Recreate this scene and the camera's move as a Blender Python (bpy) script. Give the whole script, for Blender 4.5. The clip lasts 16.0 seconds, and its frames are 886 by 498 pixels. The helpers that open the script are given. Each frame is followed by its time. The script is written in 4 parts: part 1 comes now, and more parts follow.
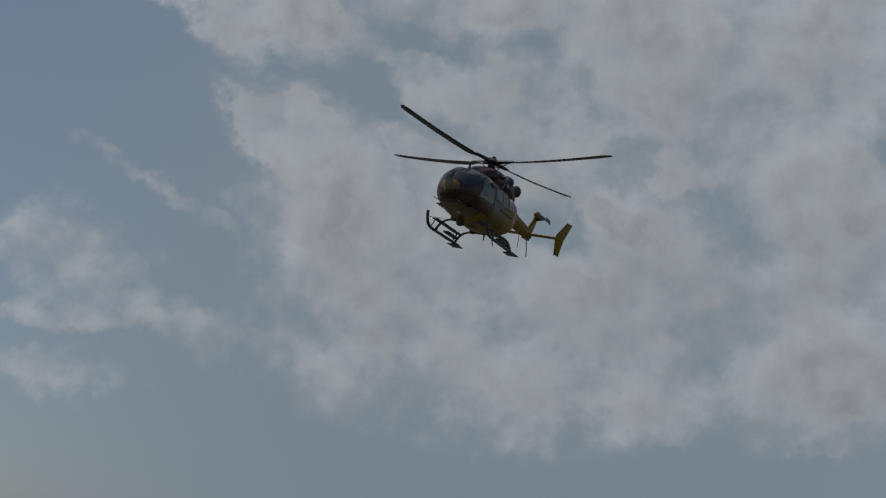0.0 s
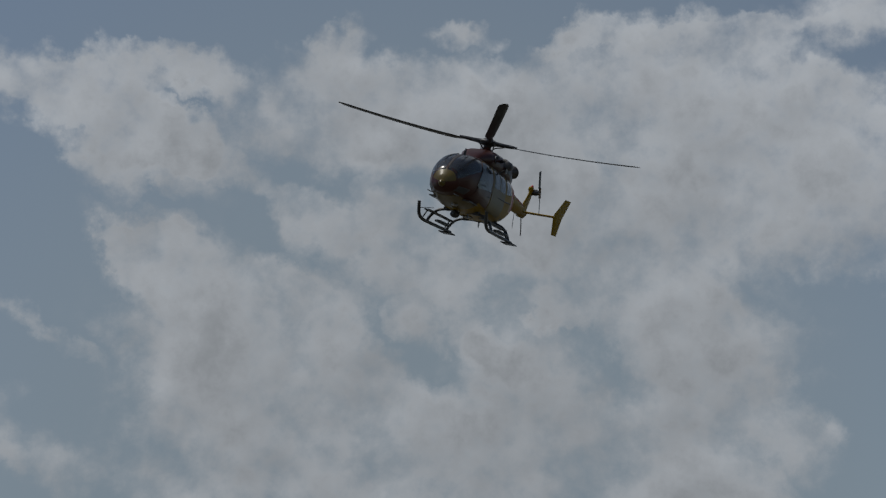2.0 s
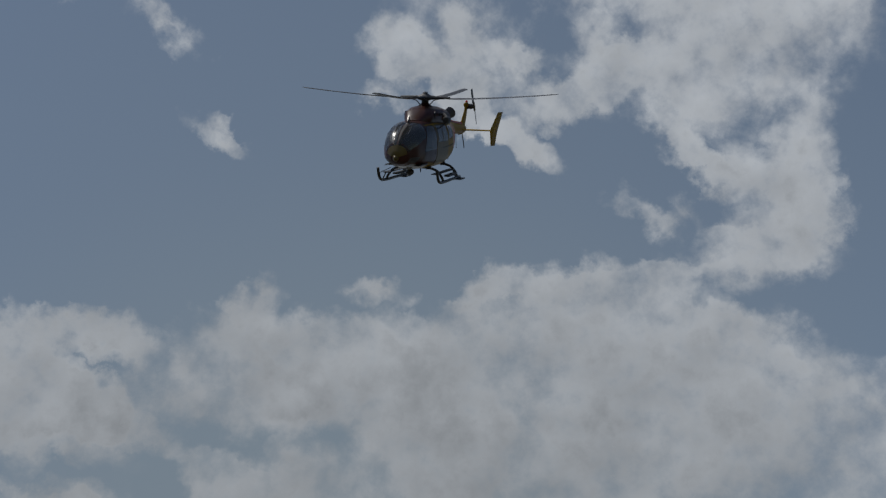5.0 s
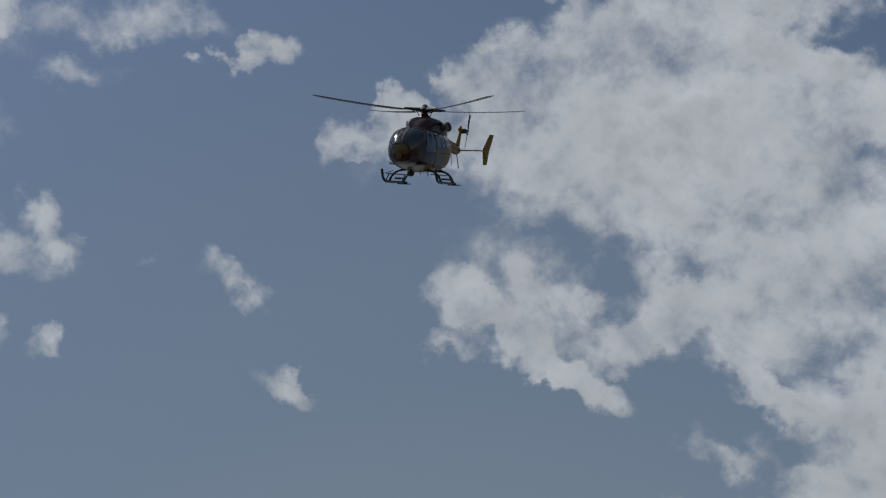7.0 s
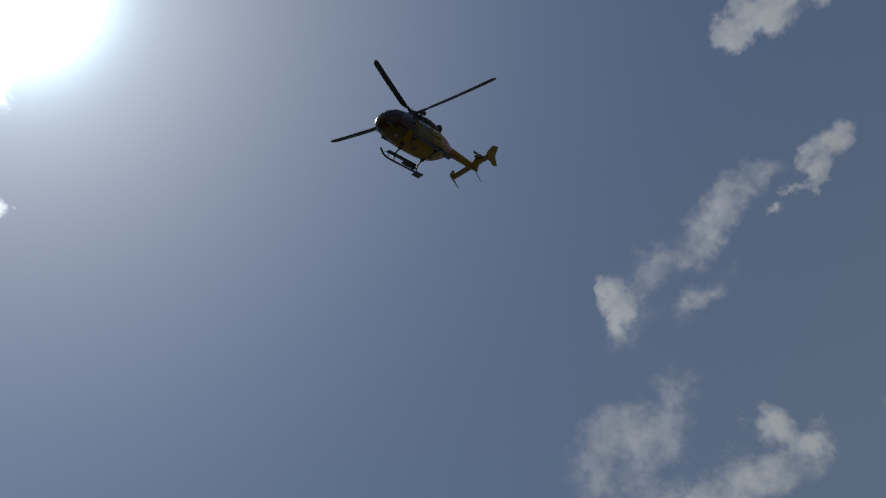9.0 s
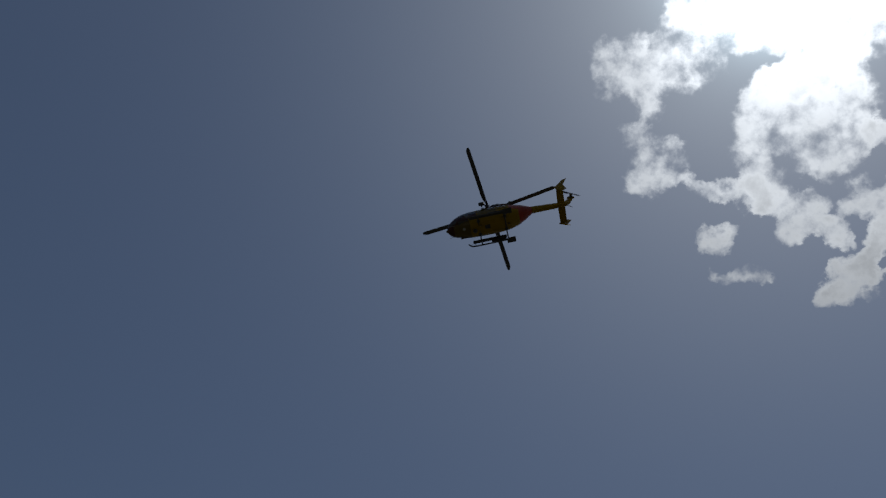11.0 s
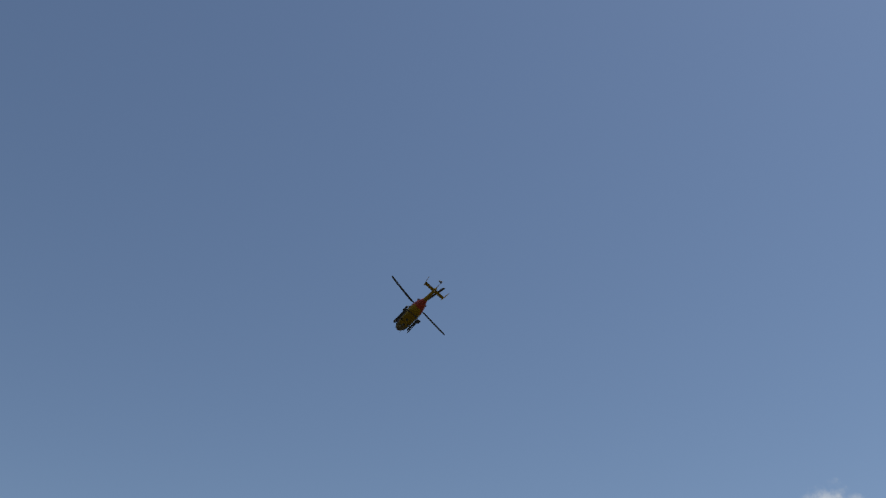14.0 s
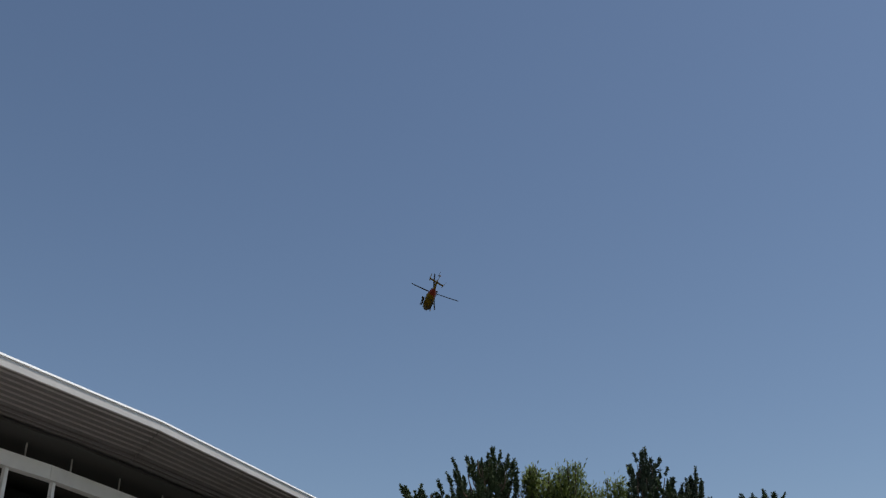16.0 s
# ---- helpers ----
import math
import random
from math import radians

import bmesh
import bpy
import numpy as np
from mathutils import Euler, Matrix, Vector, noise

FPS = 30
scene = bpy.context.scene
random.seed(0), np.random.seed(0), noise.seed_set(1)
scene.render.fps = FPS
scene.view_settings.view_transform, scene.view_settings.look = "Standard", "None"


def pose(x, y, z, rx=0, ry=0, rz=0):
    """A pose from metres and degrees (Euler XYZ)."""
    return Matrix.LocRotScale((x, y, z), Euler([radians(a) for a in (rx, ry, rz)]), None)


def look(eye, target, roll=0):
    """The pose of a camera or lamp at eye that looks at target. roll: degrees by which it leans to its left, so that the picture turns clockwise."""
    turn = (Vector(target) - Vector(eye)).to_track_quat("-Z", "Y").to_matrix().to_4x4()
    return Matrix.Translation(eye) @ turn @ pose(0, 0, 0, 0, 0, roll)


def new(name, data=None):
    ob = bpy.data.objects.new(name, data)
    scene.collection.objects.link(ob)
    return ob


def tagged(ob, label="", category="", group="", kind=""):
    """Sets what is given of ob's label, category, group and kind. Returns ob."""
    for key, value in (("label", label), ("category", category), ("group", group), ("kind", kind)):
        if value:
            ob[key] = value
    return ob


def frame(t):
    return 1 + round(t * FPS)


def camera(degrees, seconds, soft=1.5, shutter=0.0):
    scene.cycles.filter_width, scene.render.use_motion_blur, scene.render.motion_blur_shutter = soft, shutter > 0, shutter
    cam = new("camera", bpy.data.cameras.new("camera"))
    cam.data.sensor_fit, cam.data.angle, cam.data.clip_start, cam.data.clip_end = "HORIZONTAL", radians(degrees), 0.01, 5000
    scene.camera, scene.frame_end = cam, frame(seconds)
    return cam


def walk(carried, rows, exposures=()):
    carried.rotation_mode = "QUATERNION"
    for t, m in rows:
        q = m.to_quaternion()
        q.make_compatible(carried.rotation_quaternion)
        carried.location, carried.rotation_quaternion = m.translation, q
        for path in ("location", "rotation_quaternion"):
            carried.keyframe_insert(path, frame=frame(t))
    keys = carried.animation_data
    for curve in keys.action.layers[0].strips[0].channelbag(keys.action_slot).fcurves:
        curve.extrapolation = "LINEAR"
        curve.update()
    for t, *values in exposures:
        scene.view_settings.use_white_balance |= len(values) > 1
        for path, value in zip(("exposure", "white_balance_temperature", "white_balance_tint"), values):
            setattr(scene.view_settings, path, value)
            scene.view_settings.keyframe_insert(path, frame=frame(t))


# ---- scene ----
import itertools

SUN_AZ, SUN_EL = 70.9, 64.4          # degrees, left of +y and above the horizon

# ---- camera ----
cam = camera(45.0, 16.0, soft=1.3)
walk(cam, [(t, pose(0, 0, 1.6, 90 + pitch, 0, yaw) @ Matrix.Rotation(radians(roll), 4, "Z")) for t, yaw, pitch, roll in (
    (0.0, -32.00, 13.95, 0.80),
    (0.5, -32.91, 16.35, 0.63),
    (1.0, -34.29, 17.03, 0.45),
    (1.5, -35.90, 18.15, 0.31),
    (2.0, -38.87, 21.17, -0.43),
    (2.5, -42.44, 25.53, -2.17),
    (3.0, -44.04, 27.21, -3.45),
    (3.2, -44.52, 27.29, -3.58),
    (5.5, -44.33, 37.85, -5.68),
    (6.0, -43.66, 41.87, -5.89),
    (6.5, -43.31, 46.38, -5.95),
    (7.0, -41.65, 47.86, -5.08),
    (7.5, -38.90, 52.31, -3.17),
    (8.0, -35.54, 59.51, -2.57),
    (8.2, -33.00, 60.17, -1.68),
    (9.2, 30.00, 60.00, -1.00),
    (10.3, 91.86, 50.11, 0.00),
    (10.5, 97.37, 51.05, 0.00),
    (11.0, 113.17, 54.10, -0.00),
    (11.5, 124.97, 53.69, 0.00),
    (12.0, 135.68, 51.23, 0.00),
    (12.5, 144.06, 46.71, -0.00),
    (13.0, 150.50, 41.39, -0.00),
    (13.5, 155.38, 36.57, 0.00),
    (14.0, 159.08, 33.51, 0.00),
    (14.5, 162.14, 32.15, 0.00),
    (15.0, 164.63, 30.87, 0.00),
    (15.5, 165.43, 29.00, 0.00),
    (16.0, 165.16, 27.00, 0.00),)], exposures=(
    (0.0, -0.44), (3.0, -0.45), (5.5, -0.48), (7.0, -0.38), (8.2, -0.42), (10.3, -1.55), (11.0, -1.42), (12.0, -0.75), (13.0, -0.24), (14.0, -0.12), (14.5, -0.05), (16.0, -0.2)))


def way(az, el):
    """Unit vector towards an azimuth (left of +y) and an elevation, in degrees."""
    a, e = radians(az), radians(el)
    return Vector((-math.sin(a) * math.cos(e), math.cos(a) * math.cos(e), math.sin(e)))


# ---- sky, clouds and sun ----
# clouds: azimuth, elevation, half length, half width, tilt (degrees), density
LOW_FAR = [
    (-15.1, 28.1, 5.2, 1.3, 2, 0.80),
    (-21.2, 26.7, 3.4, 1.3, -33, 0.75),
    (-19.8, 24.5, 1.6, 1.0, -35, 0.60),
    (-27.2, 24.8, 2.4, 0.7, -17, 0.55),
    (-21.5, 20.7, 1.9, 1.2, -5, 0.85),
    (-27.1, 18.8, 6.0, 1.7, -22, 0.85),
    (-31.2, 22.4, 1.8, 1.4, -18, 0.80),
    (-30.4, 15.8, 6.9, 1.8, -24, 0.80),
    (-24.9, 15.0, 3.6, 1.2, -22, 0.60),
    (-34.8, 12.2, 8.0, 2.2, -25, 0.75),
    (-27.5, 11.5, 5.1, 1.8, -18, 0.50),
    (-32.4, 7.4, 9.8, 3.2, -9, 0.50),
    (-44.9, 17.8, 1.5, 0.8, -23, 0.75),
    (-41.1, 15.8, 1.8, 0.8, -37, 0.60),
    (-37.3, 17.1, 1.5, 0.8, -40, 0.60),
]
LOW_NEAR = [
    (-51.2, 17.7, 6.3, 2.5, -36, 0.85),
    (-53.6, 12.8, 4.8, 2.0, -36, 0.75),
    (-48.6, 10.5, 6.8, 2.0, -31, 0.75),
    (-43.3, 10.7, 3.5, 1.3, -32, 0.55),
    (-52.2, 6.4, 6.6, 2.3, -23, 0.65),
    (-42.3, 6.3, 7.1, 1.7, -12, 0.50),
    (-12.6, 12.4, 3.3, 2.4, -31, 0.50),
    (-16.1, 16.5, 3.7, 0.4, -27, 0.50),
    (-13.2, 9.6, 3.2, 0.6, -1, 0.45),
    (-13.0, 6.8, 3.2, 1.1, -2, 0.50),
    (-20.0, 8.8, 4.0, 1.4, -12, 0.30),
    (-36.7, 20.1, 3.3, 1.4, -25, 0.80),
]
BANK_CREST = [
    (-20.9, 30.2, 2.4, 1.0, 3, 0.85),
    (-24.9, 29.7, 1.7, 0.9, -10, 0.80),
    (-20.2, 27.1, 3.8, 1.5, -14, 0.85),
    (-23.8, 26.3, 1.7, 1.3, -36, 0.80),
    (-32.8, 32.4, 1.4, 1.0, 33, 0.75),
    (-31.4, 29.6, 2.9, 1.8, 3, 0.85),
    (-36.8, 29.8, 3.0, 1.6, 0, 0.85),
    (-33.1, 27.4, 5.4, 1.6, 2, 0.80),
    (-40.2, 32.5, 2.1, 0.5, -9, 0.60),
    (-41.7, 27.6, 4.5, 2.7, -22, 0.85),
    (-48.0, 32.0, 1.8, 0.8, 4, 0.85),
    (-51.6, 31.6, 1.9, 1.1, -12, 0.95),
    (-56.0, 30.5, 2.6, 1.3, -20, 0.95),
    (-51.9, 28.4, 5.9, 2.4, -12, 0.90),
    (-60.0, 27.3, 4.3, 1.5, -47, 0.90),
]
BANK_FACE = [
    (-56.1, 25.2, 6.3, 2.4, -19, 0.85),
    (-64.4, 24.1, 5.3, 2.3, -33, 0.80),
    (-32.0, 22.9, 2.7, 1.2, -19, 0.75),
    (-36.8, 22.6, 2.7, 1.6, -21, 0.85),
    (-38.7, 20.4, 2.7, 1.0, -12, 0.70),
    (-44.0, 23.2, 3.9, 2.7, -28, 0.85),
    (-52.7, 22.6, 3.8, 1.6, -32, 0.80),
    (-22.5, 20.5, 2.3, 1.0, -6, 0.75),
    (-26.2, 18.2, 4.8, 1.4, -20, 0.75),
    (-31.2, 18.9, 2.9, 1.1, -14, 0.70),
    (-44.5, 17.3, 1.0, 0.6, -4, 0.70),
    (-65.0, 19.3, 3.9, 2.5, -32, 0.80),
    (-59.7, 20.8, 3.3, 1.7, -35, 0.75),
]
RIGHT_GROUP = [
    (-56.8, 35.5, 1.2, 1.0, -4, 0.72),
    (-58.3, 34.1, 1.4, 0.7, -30, 0.68),
    (-60.9, 37.9, 1.8, 0.6, -46, 0.68),
    (-62.5, 35.9, 1.6, 0.7, -59, 0.64),
    (-60.8, 34.4, 1.2, 0.6, -47, 0.48),
    (-65.4, 34.6, 2.6, 1.4, -35, 0.68),
    (-63.2, 32.8, 1.9, 0.7, -7, 0.64),
    (-63.4, 31.0, 3.7, 1.4, -12, 0.72),
    (-67.2, 32.0, 1.5, 2.5, -41, 0.68),
    (-68.5, 35.7, 1.8, 1.7, -32, 0.60),
    (-58.8, 31.2, 1.7, 0.4, -2, 0.56),
]
LOWER_LOBES = [
    (-42.2, 44.7, 1.5, 1.4, -5, 0.80),
    (-45.5, 43.5, 2.9, 1.1, -22, 0.85),
    (-41.2, 42.5, 1.8, 0.5, -22, 0.70),
    (-47.5, 41.3, 3.0, 0.8, -35, 0.85),
    (-51.1, 39.5, 2.2, 0.8, -37, 0.85),
    (-54.9, 41.5, 2.8, 0.9, -2, 0.85),
    (-58.5, 42.5, 2.0, 1.1, -6, 0.80),
    (-61.2, 39.8, 3.9, 1.3, -30, 0.60),
    (-47.8, 45.5, 1.7, 0.8, -44, 0.60),
    (-64.4, 40.9, 3.6, 1.5, -20, 0.50),
    (-68.7, 41.5, 4.7, 2.3, -24, 0.42),
    (-69.4, 38.1, 2.3, 1.7, -34, 0.42),
    (-51.8, 44.2, 1.2, 0.5, -32, 0.50),
    (-57.8, 44.4, 1.8, 0.5, -37, 0.40),
]
MAIN_CLOUD = [
    (-33.5, 53.9, 1.5, 0.9, 12, 0.75),
    (-39.4, 55.0, 1.6, 1.4, 32, 0.85),
    (-43.4, 53.7, 3.3, 0.8, -1, 0.85),
    (-48.0, 56.6, 2.1, 2.4, -39, 0.85),
    (-57.3, 55.9, 5.8, 1.9, -18, 0.95),
    (-56.0, 53.1, 5.8, 2.2, -16, 1.00),
    (-49.0, 51.8, 3.9, 0.9, -10, 0.80),
    (-67.7, 51.6, 5.5, 2.6, -36, 1.00),
    (-74.7, 49.5, 3.8, 1.6, -52, 0.90),
    (-66.8, 47.4, 6.5, 2.0, -29, 0.55),
    (-54.3, 49.1, 4.7, 1.3, -19, 0.60),
    (-59.9, 46.1, 5.7, 1.3, -28, 0.40),
    (-72.0, 44.8, 3.4, 2.3, -38, 0.45),
]
DRIFTERS = [
    (-26.2, 45.6, 2.6, 0.6, -34, 0.63),
    (-29.6, 40.8, 1.7, 0.5, -33, 0.49),
    (-10.6, 47.5, 0.8, 0.6, 8, 0.59),
    (-12.8, 46.3, 1.1, 0.6, -13, 0.59),
    (-13.7, 47.4, 0.6, 0.3, -10, 0.40),
    (-18.7, 46.5, 0.5, 0.3, 12, 0.30),
    (-13.6, 58.4, 3.6, 1.0, 14, 0.48),
    (-25.9, 58.2, 1.2, 0.8, -2, 0.66),
    (-22.9, 57.4, 0.7, 0.3, 10, 0.53),
    (-19.4, 56.8, 0.5, 0.2, 13, 0.49),
    (-2.6, 55.0, 2.4, 1.0, 38, 0.33),
    (-30.5, 64.9, 1.3, 0.5, -10, 0.59),
    (-9.5, 40.4, 1.2, 1.3, -14, 0.46),
    (-13.6, 40.8, 0.8, 0.6, 14, 0.33),
]
HIGH_RIGHT = [
    (-65.4, 61.7, 1.3, 0.4, -37, 0.60),
    (-69.5, 58.2, 2.1, 0.6, -30, 0.85),
    (-74.7, 57.0, 3.4, 1.4, -34, 0.95),
    (-77.1, 54.2, 2.3, 1.4, -46, 0.90),
    (-79.7, 56.9, 2.1, 0.7, -39, 0.80),
    (-72.7, 59.5, 1.6, 0.5, -43, 0.60),
]
HIGH_ARC = [
    (-32.4, 66.2, 2.9, 0.8, 7, 0.95),
    (-26.6, 65.3, 1.1, 0.7, 4, 0.90),
    (-42.8, 65.9, 3.3, 1.0, -3, 0.95),
    (-38.6, 64.2, 1.8, 0.5, -12, 0.80),
    (-52.8, 65.4, 2.5, 0.8, -6, 0.95),
    (-59.5, 64.6, 1.9, 0.9, -36, 0.90),
    (-62.9, 66.5, 1.3, 0.6, 27, 0.80),
    (-59.7, 69.0, 1.4, 0.4, -5, 0.80),
    (-47.1, 68.2, 1.1, 0.6, 0, 0.65),
    (-54.1, 68.8, 0.5, 0.3, -21, 0.60),
    (-35.0, 67.8, 0.5, 0.3, -4, 0.70),
    (-22.0, 70.3, 0.7, 0.3, -6, 0.50),
    (-54.8, 62.4, 1.2, 0.4, -29, 0.85),
    (-46.7, 63.1, 1.5, 0.4, -22, 0.65),
    (-57.3, 60.0, 0.9, 0.4, -23, 0.45),
]
HIGH_BANK = [
    (-73.6, 66.1, 2.1, 1.7, -9, 0.90),
    (-79.7, 62.9, 3.4, 2.2, -45, 1.00),
    (-68.2, 63.7, 1.8, 1.2, -34, 0.90),
    (-63.7, 61.9, 1.0, 1.8, -19, 0.90),
    (-68.5, 60.8, 2.5, 1.1, -59, 0.90),
    (-73.7, 58.4, 2.9, 1.4, -33, 0.90),
    (-78.3, 59.7, 1.9, 1.1, -64, 0.85),
    (-65.0, 57.2, 3.4, 0.8, -24, 0.85),
    (-64.0, 59.2, 1.7, 1.0, -44, 0.80),
    (-69.5, 54.5, 2.4, 1.3, -33, 0.85),
    (-2.6, 55.9, 1.4, 0.6, 67, 0.50),
    (-9.3, 55.1, 2.5, 0.8, 13, 0.28),
    (-0.7, 48.6, 3.8, 1.7, 29, 0.55),
    (-4.0, 44.9, 5.5, 1.2, 7, 0.65),
]
SUN_WEST = [
    (92.2, 62.2, 1.8, 1.3, -14, 0.90),
    (87.8, 61.1, 2.1, 1.2, -18, 0.90),
    (91.6, 60.0, 0.7, 1.0, -5, 0.80),
    (93.5, 58.9, 0.8, 0.4, -3, 0.50),
    (92.3, 57.1, 1.3, 1.1, -4, 0.85),
    (89.6, 56.0, 0.4, 0.4, -6, 0.70),
    (87.6, 54.8, 1.1, 0.4, -28, 0.60),
    (84.3, 53.7, 1.4, 1.0, -41, 0.85),
    (89.5, 52.2, 0.9, 0.7, -16, 0.90),
    (88.0, 49.6, 1.0, 0.3, -32, 0.60),
    (89.8, 50.5, 0.5, 0.2, -31, 0.50),
    (84.3, 63.0, 1.7, 1.2, -12, 0.80),
]
SUN_MIDDLE = [
    (82.5, 56.1, 2.1, 1.3, -27, 0.95),
    (78.5, 56.6, 2.3, 1.5, -16, 0.95),
    (73.6, 57.8, 2.0, 1.2, -5, 0.95),
    (78.2, 54.2, 1.7, 1.2, -16, 0.90),
    (73.9, 55.6, 1.3, 1.3, -20, 0.85),
    (78.3, 58.1, 1.7, 0.9, 9, 0.80),
    # large cloud mass that also stands for the white glare at the sun
    (72.2, 61.2, 5.0, 2.3, -22, 0.90),
    (65.9, 58.5, 1.9, 1.4, -7, 0.60),
    (64.9, 54.3, 0.5, 0.3, 4, 0.55),
    (56.5, 56.2, 0.8, 0.5, -36, 0.75),
]
SUN_EAST = [
    (74.1, 53.5, 0.8, 0.6, -49, 0.85),
    (72.2, 53.2, 1.0, 0.4, -36, 0.75),
    (71.8, 51.9, 0.7, 1.0, -21, 0.90),
    (73.0, 51.2, 0.7, 0.5, 1, 0.85),
    (76.7, 51.8, 0.5, 0.5, -17, 0.65),
    (83.2, 51.1, 1.1, 0.9, -11, 0.80),
    (81.4, 52.0, 0.9, 0.5, -13, 0.70),
    (81.0, 50.0, 0.7, 0.8, -33, 0.80),
    (77.3, 50.8, 1.4, 0.5, -8, 0.90),
    (76.0, 49.7, 0.7, 0.9, -17, 0.90),
    (77.8, 48.8, 1.2, 0.7, 24, 0.90),
    (80.3, 47.9, 1.2, 0.6, 7, 0.90),
    (81.8, 47.3, 1.1, 0.7, -12, 0.90),
    (72.7, 49.6, 0.3, 0.3, -19, 0.65),
]
THIN_VEIL = [
    (-58.8, 44.8, 9.3, 3.9, -22, 0.21),
    (-48.1, 44.7, 5.1, 2.7, -29, 0.25),
    (-37.2, 52.4, 4.5, 1.8, -1, 0.12),
    (-41.1, 24.3, 17.7, 6.0, -14, 0.18),
    (-31.7, 13.4, 16.5, 7.1, -19, 0.18),
    (-50.1, 14.8, 8.1, 7.6, -24, 0.21),
    (-50.2, 66.9, 8.1, 3.9, -8, 0.13),
    (-67.4, 59.3, 6.7, 6.4, -32, 0.24),
]
OVER_TREES = [
    (138.0, 19.0, 1.3, 0.6, -18, 0.60),
    (139.6, 18.4, 0.5, 0.3, -7, 0.42),
]


def make_world():
    world = bpy.data.worlds.new("sky")
    scene.world = world
    world.use_nodes = True
    nt = world.node_tree
    nt.nodes.clear()

    def node(kind, **values):
        n = nt.nodes.new(kind)
        for k, v in values.items():
            n.inputs[int(k[1:])].default_value = v
        return n

    def math_node(op, a, b=None, c=None, clamp=False):
        n = nt.nodes.new("ShaderNodeMath")
        n.operation, n.use_clamp = op, clamp
        for i, v in enumerate((a, b, c)):
            if v is None:
                continue
            if isinstance(v, (int, float)):
                n.inputs[i].default_value = v
            else:
                nt.links.new(v, n.inputs[i])
        return n.outputs[0]

    def smooth(v, lo, hi):
        n = nt.nodes.new("ShaderNodeMapRange")
        n.interpolation_type = "SMOOTHSTEP"
        nt.links.new(v, n.inputs[0])
        n.inputs[1].default_value, n.inputs[2].default_value = lo, hi
        return n.outputs[0]

    def fbm(vec, scale, detail, rough, seed=0.0):
        n = nt.nodes.new("ShaderNodeTexNoise")
        n.noise_dimensions = "4D"
        n.inputs["W"].default_value = seed
        n.inputs["Scale"].default_value = scale
        n.inputs["Detail"].default_value = detail
        n.inputs["Roughness"].default_value = rough
        nt.links.new(vec, n.inputs["Vector"])
        return n

    d = nt.nodes.new("ShaderNodeTexCoord").outputs["Generated"]
    # ragged edges: shift the direction by noise before the cloud masses are laid out
    shift = nt.nodes.new("ShaderNodeVectorMath")
    shift.operation = "MULTIPLY_ADD"
    nt.links.new(fbm(d, 14, 6, 0.55, 3.0).outputs["Color"], shift.inputs[0])
    shift.inputs[1].default_value = (0.07, 0.07, 0.07)
    back = nt.nodes.new("ShaderNodeVectorMath")
    back.operation = "SUBTRACT"
    nt.links.new(d, back.inputs[0])
    back.inputs[1].default_value = (0.035, 0.035, 0.035)
    nt.links.new(back.outputs[0], shift.inputs[2])
    fray = nt.nodes.new("ShaderNodeVectorMath")
    fray.operation = "MULTIPLY_ADD"
    nt.links.new(fbm(d, 46, 5, 0.6, 11.0).outputs["Color"], fray.inputs[0])
    fray.inputs[1].default_value = (0.04, 0.04, 0.04)
    centred = nt.nodes.new("ShaderNodeVectorMath")
    centred.operation = "SUBTRACT"
    nt.links.new(shift.outputs[0], centred.inputs[0])
    centred.inputs[1].default_value = (0.02, 0.02, 0.02)
    nt.links.new(centred.outputs[0], fray.inputs[2])
    dw = fray.outputs[0]
    total = None
    for az, el, rx, ry, tilt, density in LOW_FAR + LOW_NEAR + BANK_CREST + BANK_FACE + RIGHT_GROUP + LOWER_LOBES + MAIN_CLOUD + DRIFTERS + HIGH_RIGHT + HIGH_ARC + HIGH_BANK + SUN_WEST + SUN_MIDDLE + SUN_EAST + THIN_VEIL + OVER_TREES:
        c = way(az, el)
        m = nt.nodes.new("ShaderNodeMapping")
        m.vector_type = "TEXTURE"
        east = Vector((math.cos(radians(az)), math.sin(radians(az)), 0))
        north = c.cross(east) * -1
        if north.z < 0:
            north = north * -1
        ex = east * math.cos(radians(tilt)) + north * math.sin(radians(tilt))
        ey = c.cross(ex)
        turn = Matrix((ex, ey, c)).transposed()
        m.inputs["Location"].default_value = c
        m.inputs["Rotation"].default_value = turn.to_euler()
        k = 1.24 if el > 40 and az > 40 else 1.3 if rx < 3.2 else 1.5
        m.inputs["Scale"].default_value = (radians(rx) * k + 0.004, radians(ry) * k + 0.004, 0.6)
        nt.links.new(dw, m.inputs["Vector"])
        g = nt.nodes.new("ShaderNodeTexGradient")
        g.gradient_type = "SPHERICAL"
        nt.links.new(m.outputs[0], g.inputs[0])
        total = math_node("MULTIPLY", g.outputs["Fac"], density * 1.35) if total is None else math_node("MULTIPLY_ADD", g.outputs["Fac"], density * 1.35, total)
    total = math_node("MINIMUM", total, 0.78)
    billow = fbm(d, 10, 7, 0.5, 7.0).outputs["Fac"]
    wisps = fbm(d, 6, 3, 0.5, 2.0).outputs["Fac"]
    puffs = nt.nodes.new("ShaderNodeTexVoronoi")
    puffs.feature = "F1"
    puffs.inputs["Scale"].default_value, puffs.inputs["Detail"].default_value, puffs.inputs["Roughness"].default_value = 20.0, 4.0, 0.6
    puffs.normalize = True
    nt.links.new(dw, puffs.inputs["Vector"])
    # sunward brightness
    dot = nt.nodes.new("ShaderNodeVectorMath")
    dot.operation = "DOT_PRODUCT"
    nt.links.new(d, dot.inputs[0])
    dot.inputs[1].default_value = way(SUN_AZ, SUN_EL)
    near = math_node("MAXIMUM", dot.outputs["Value"], 0.0)
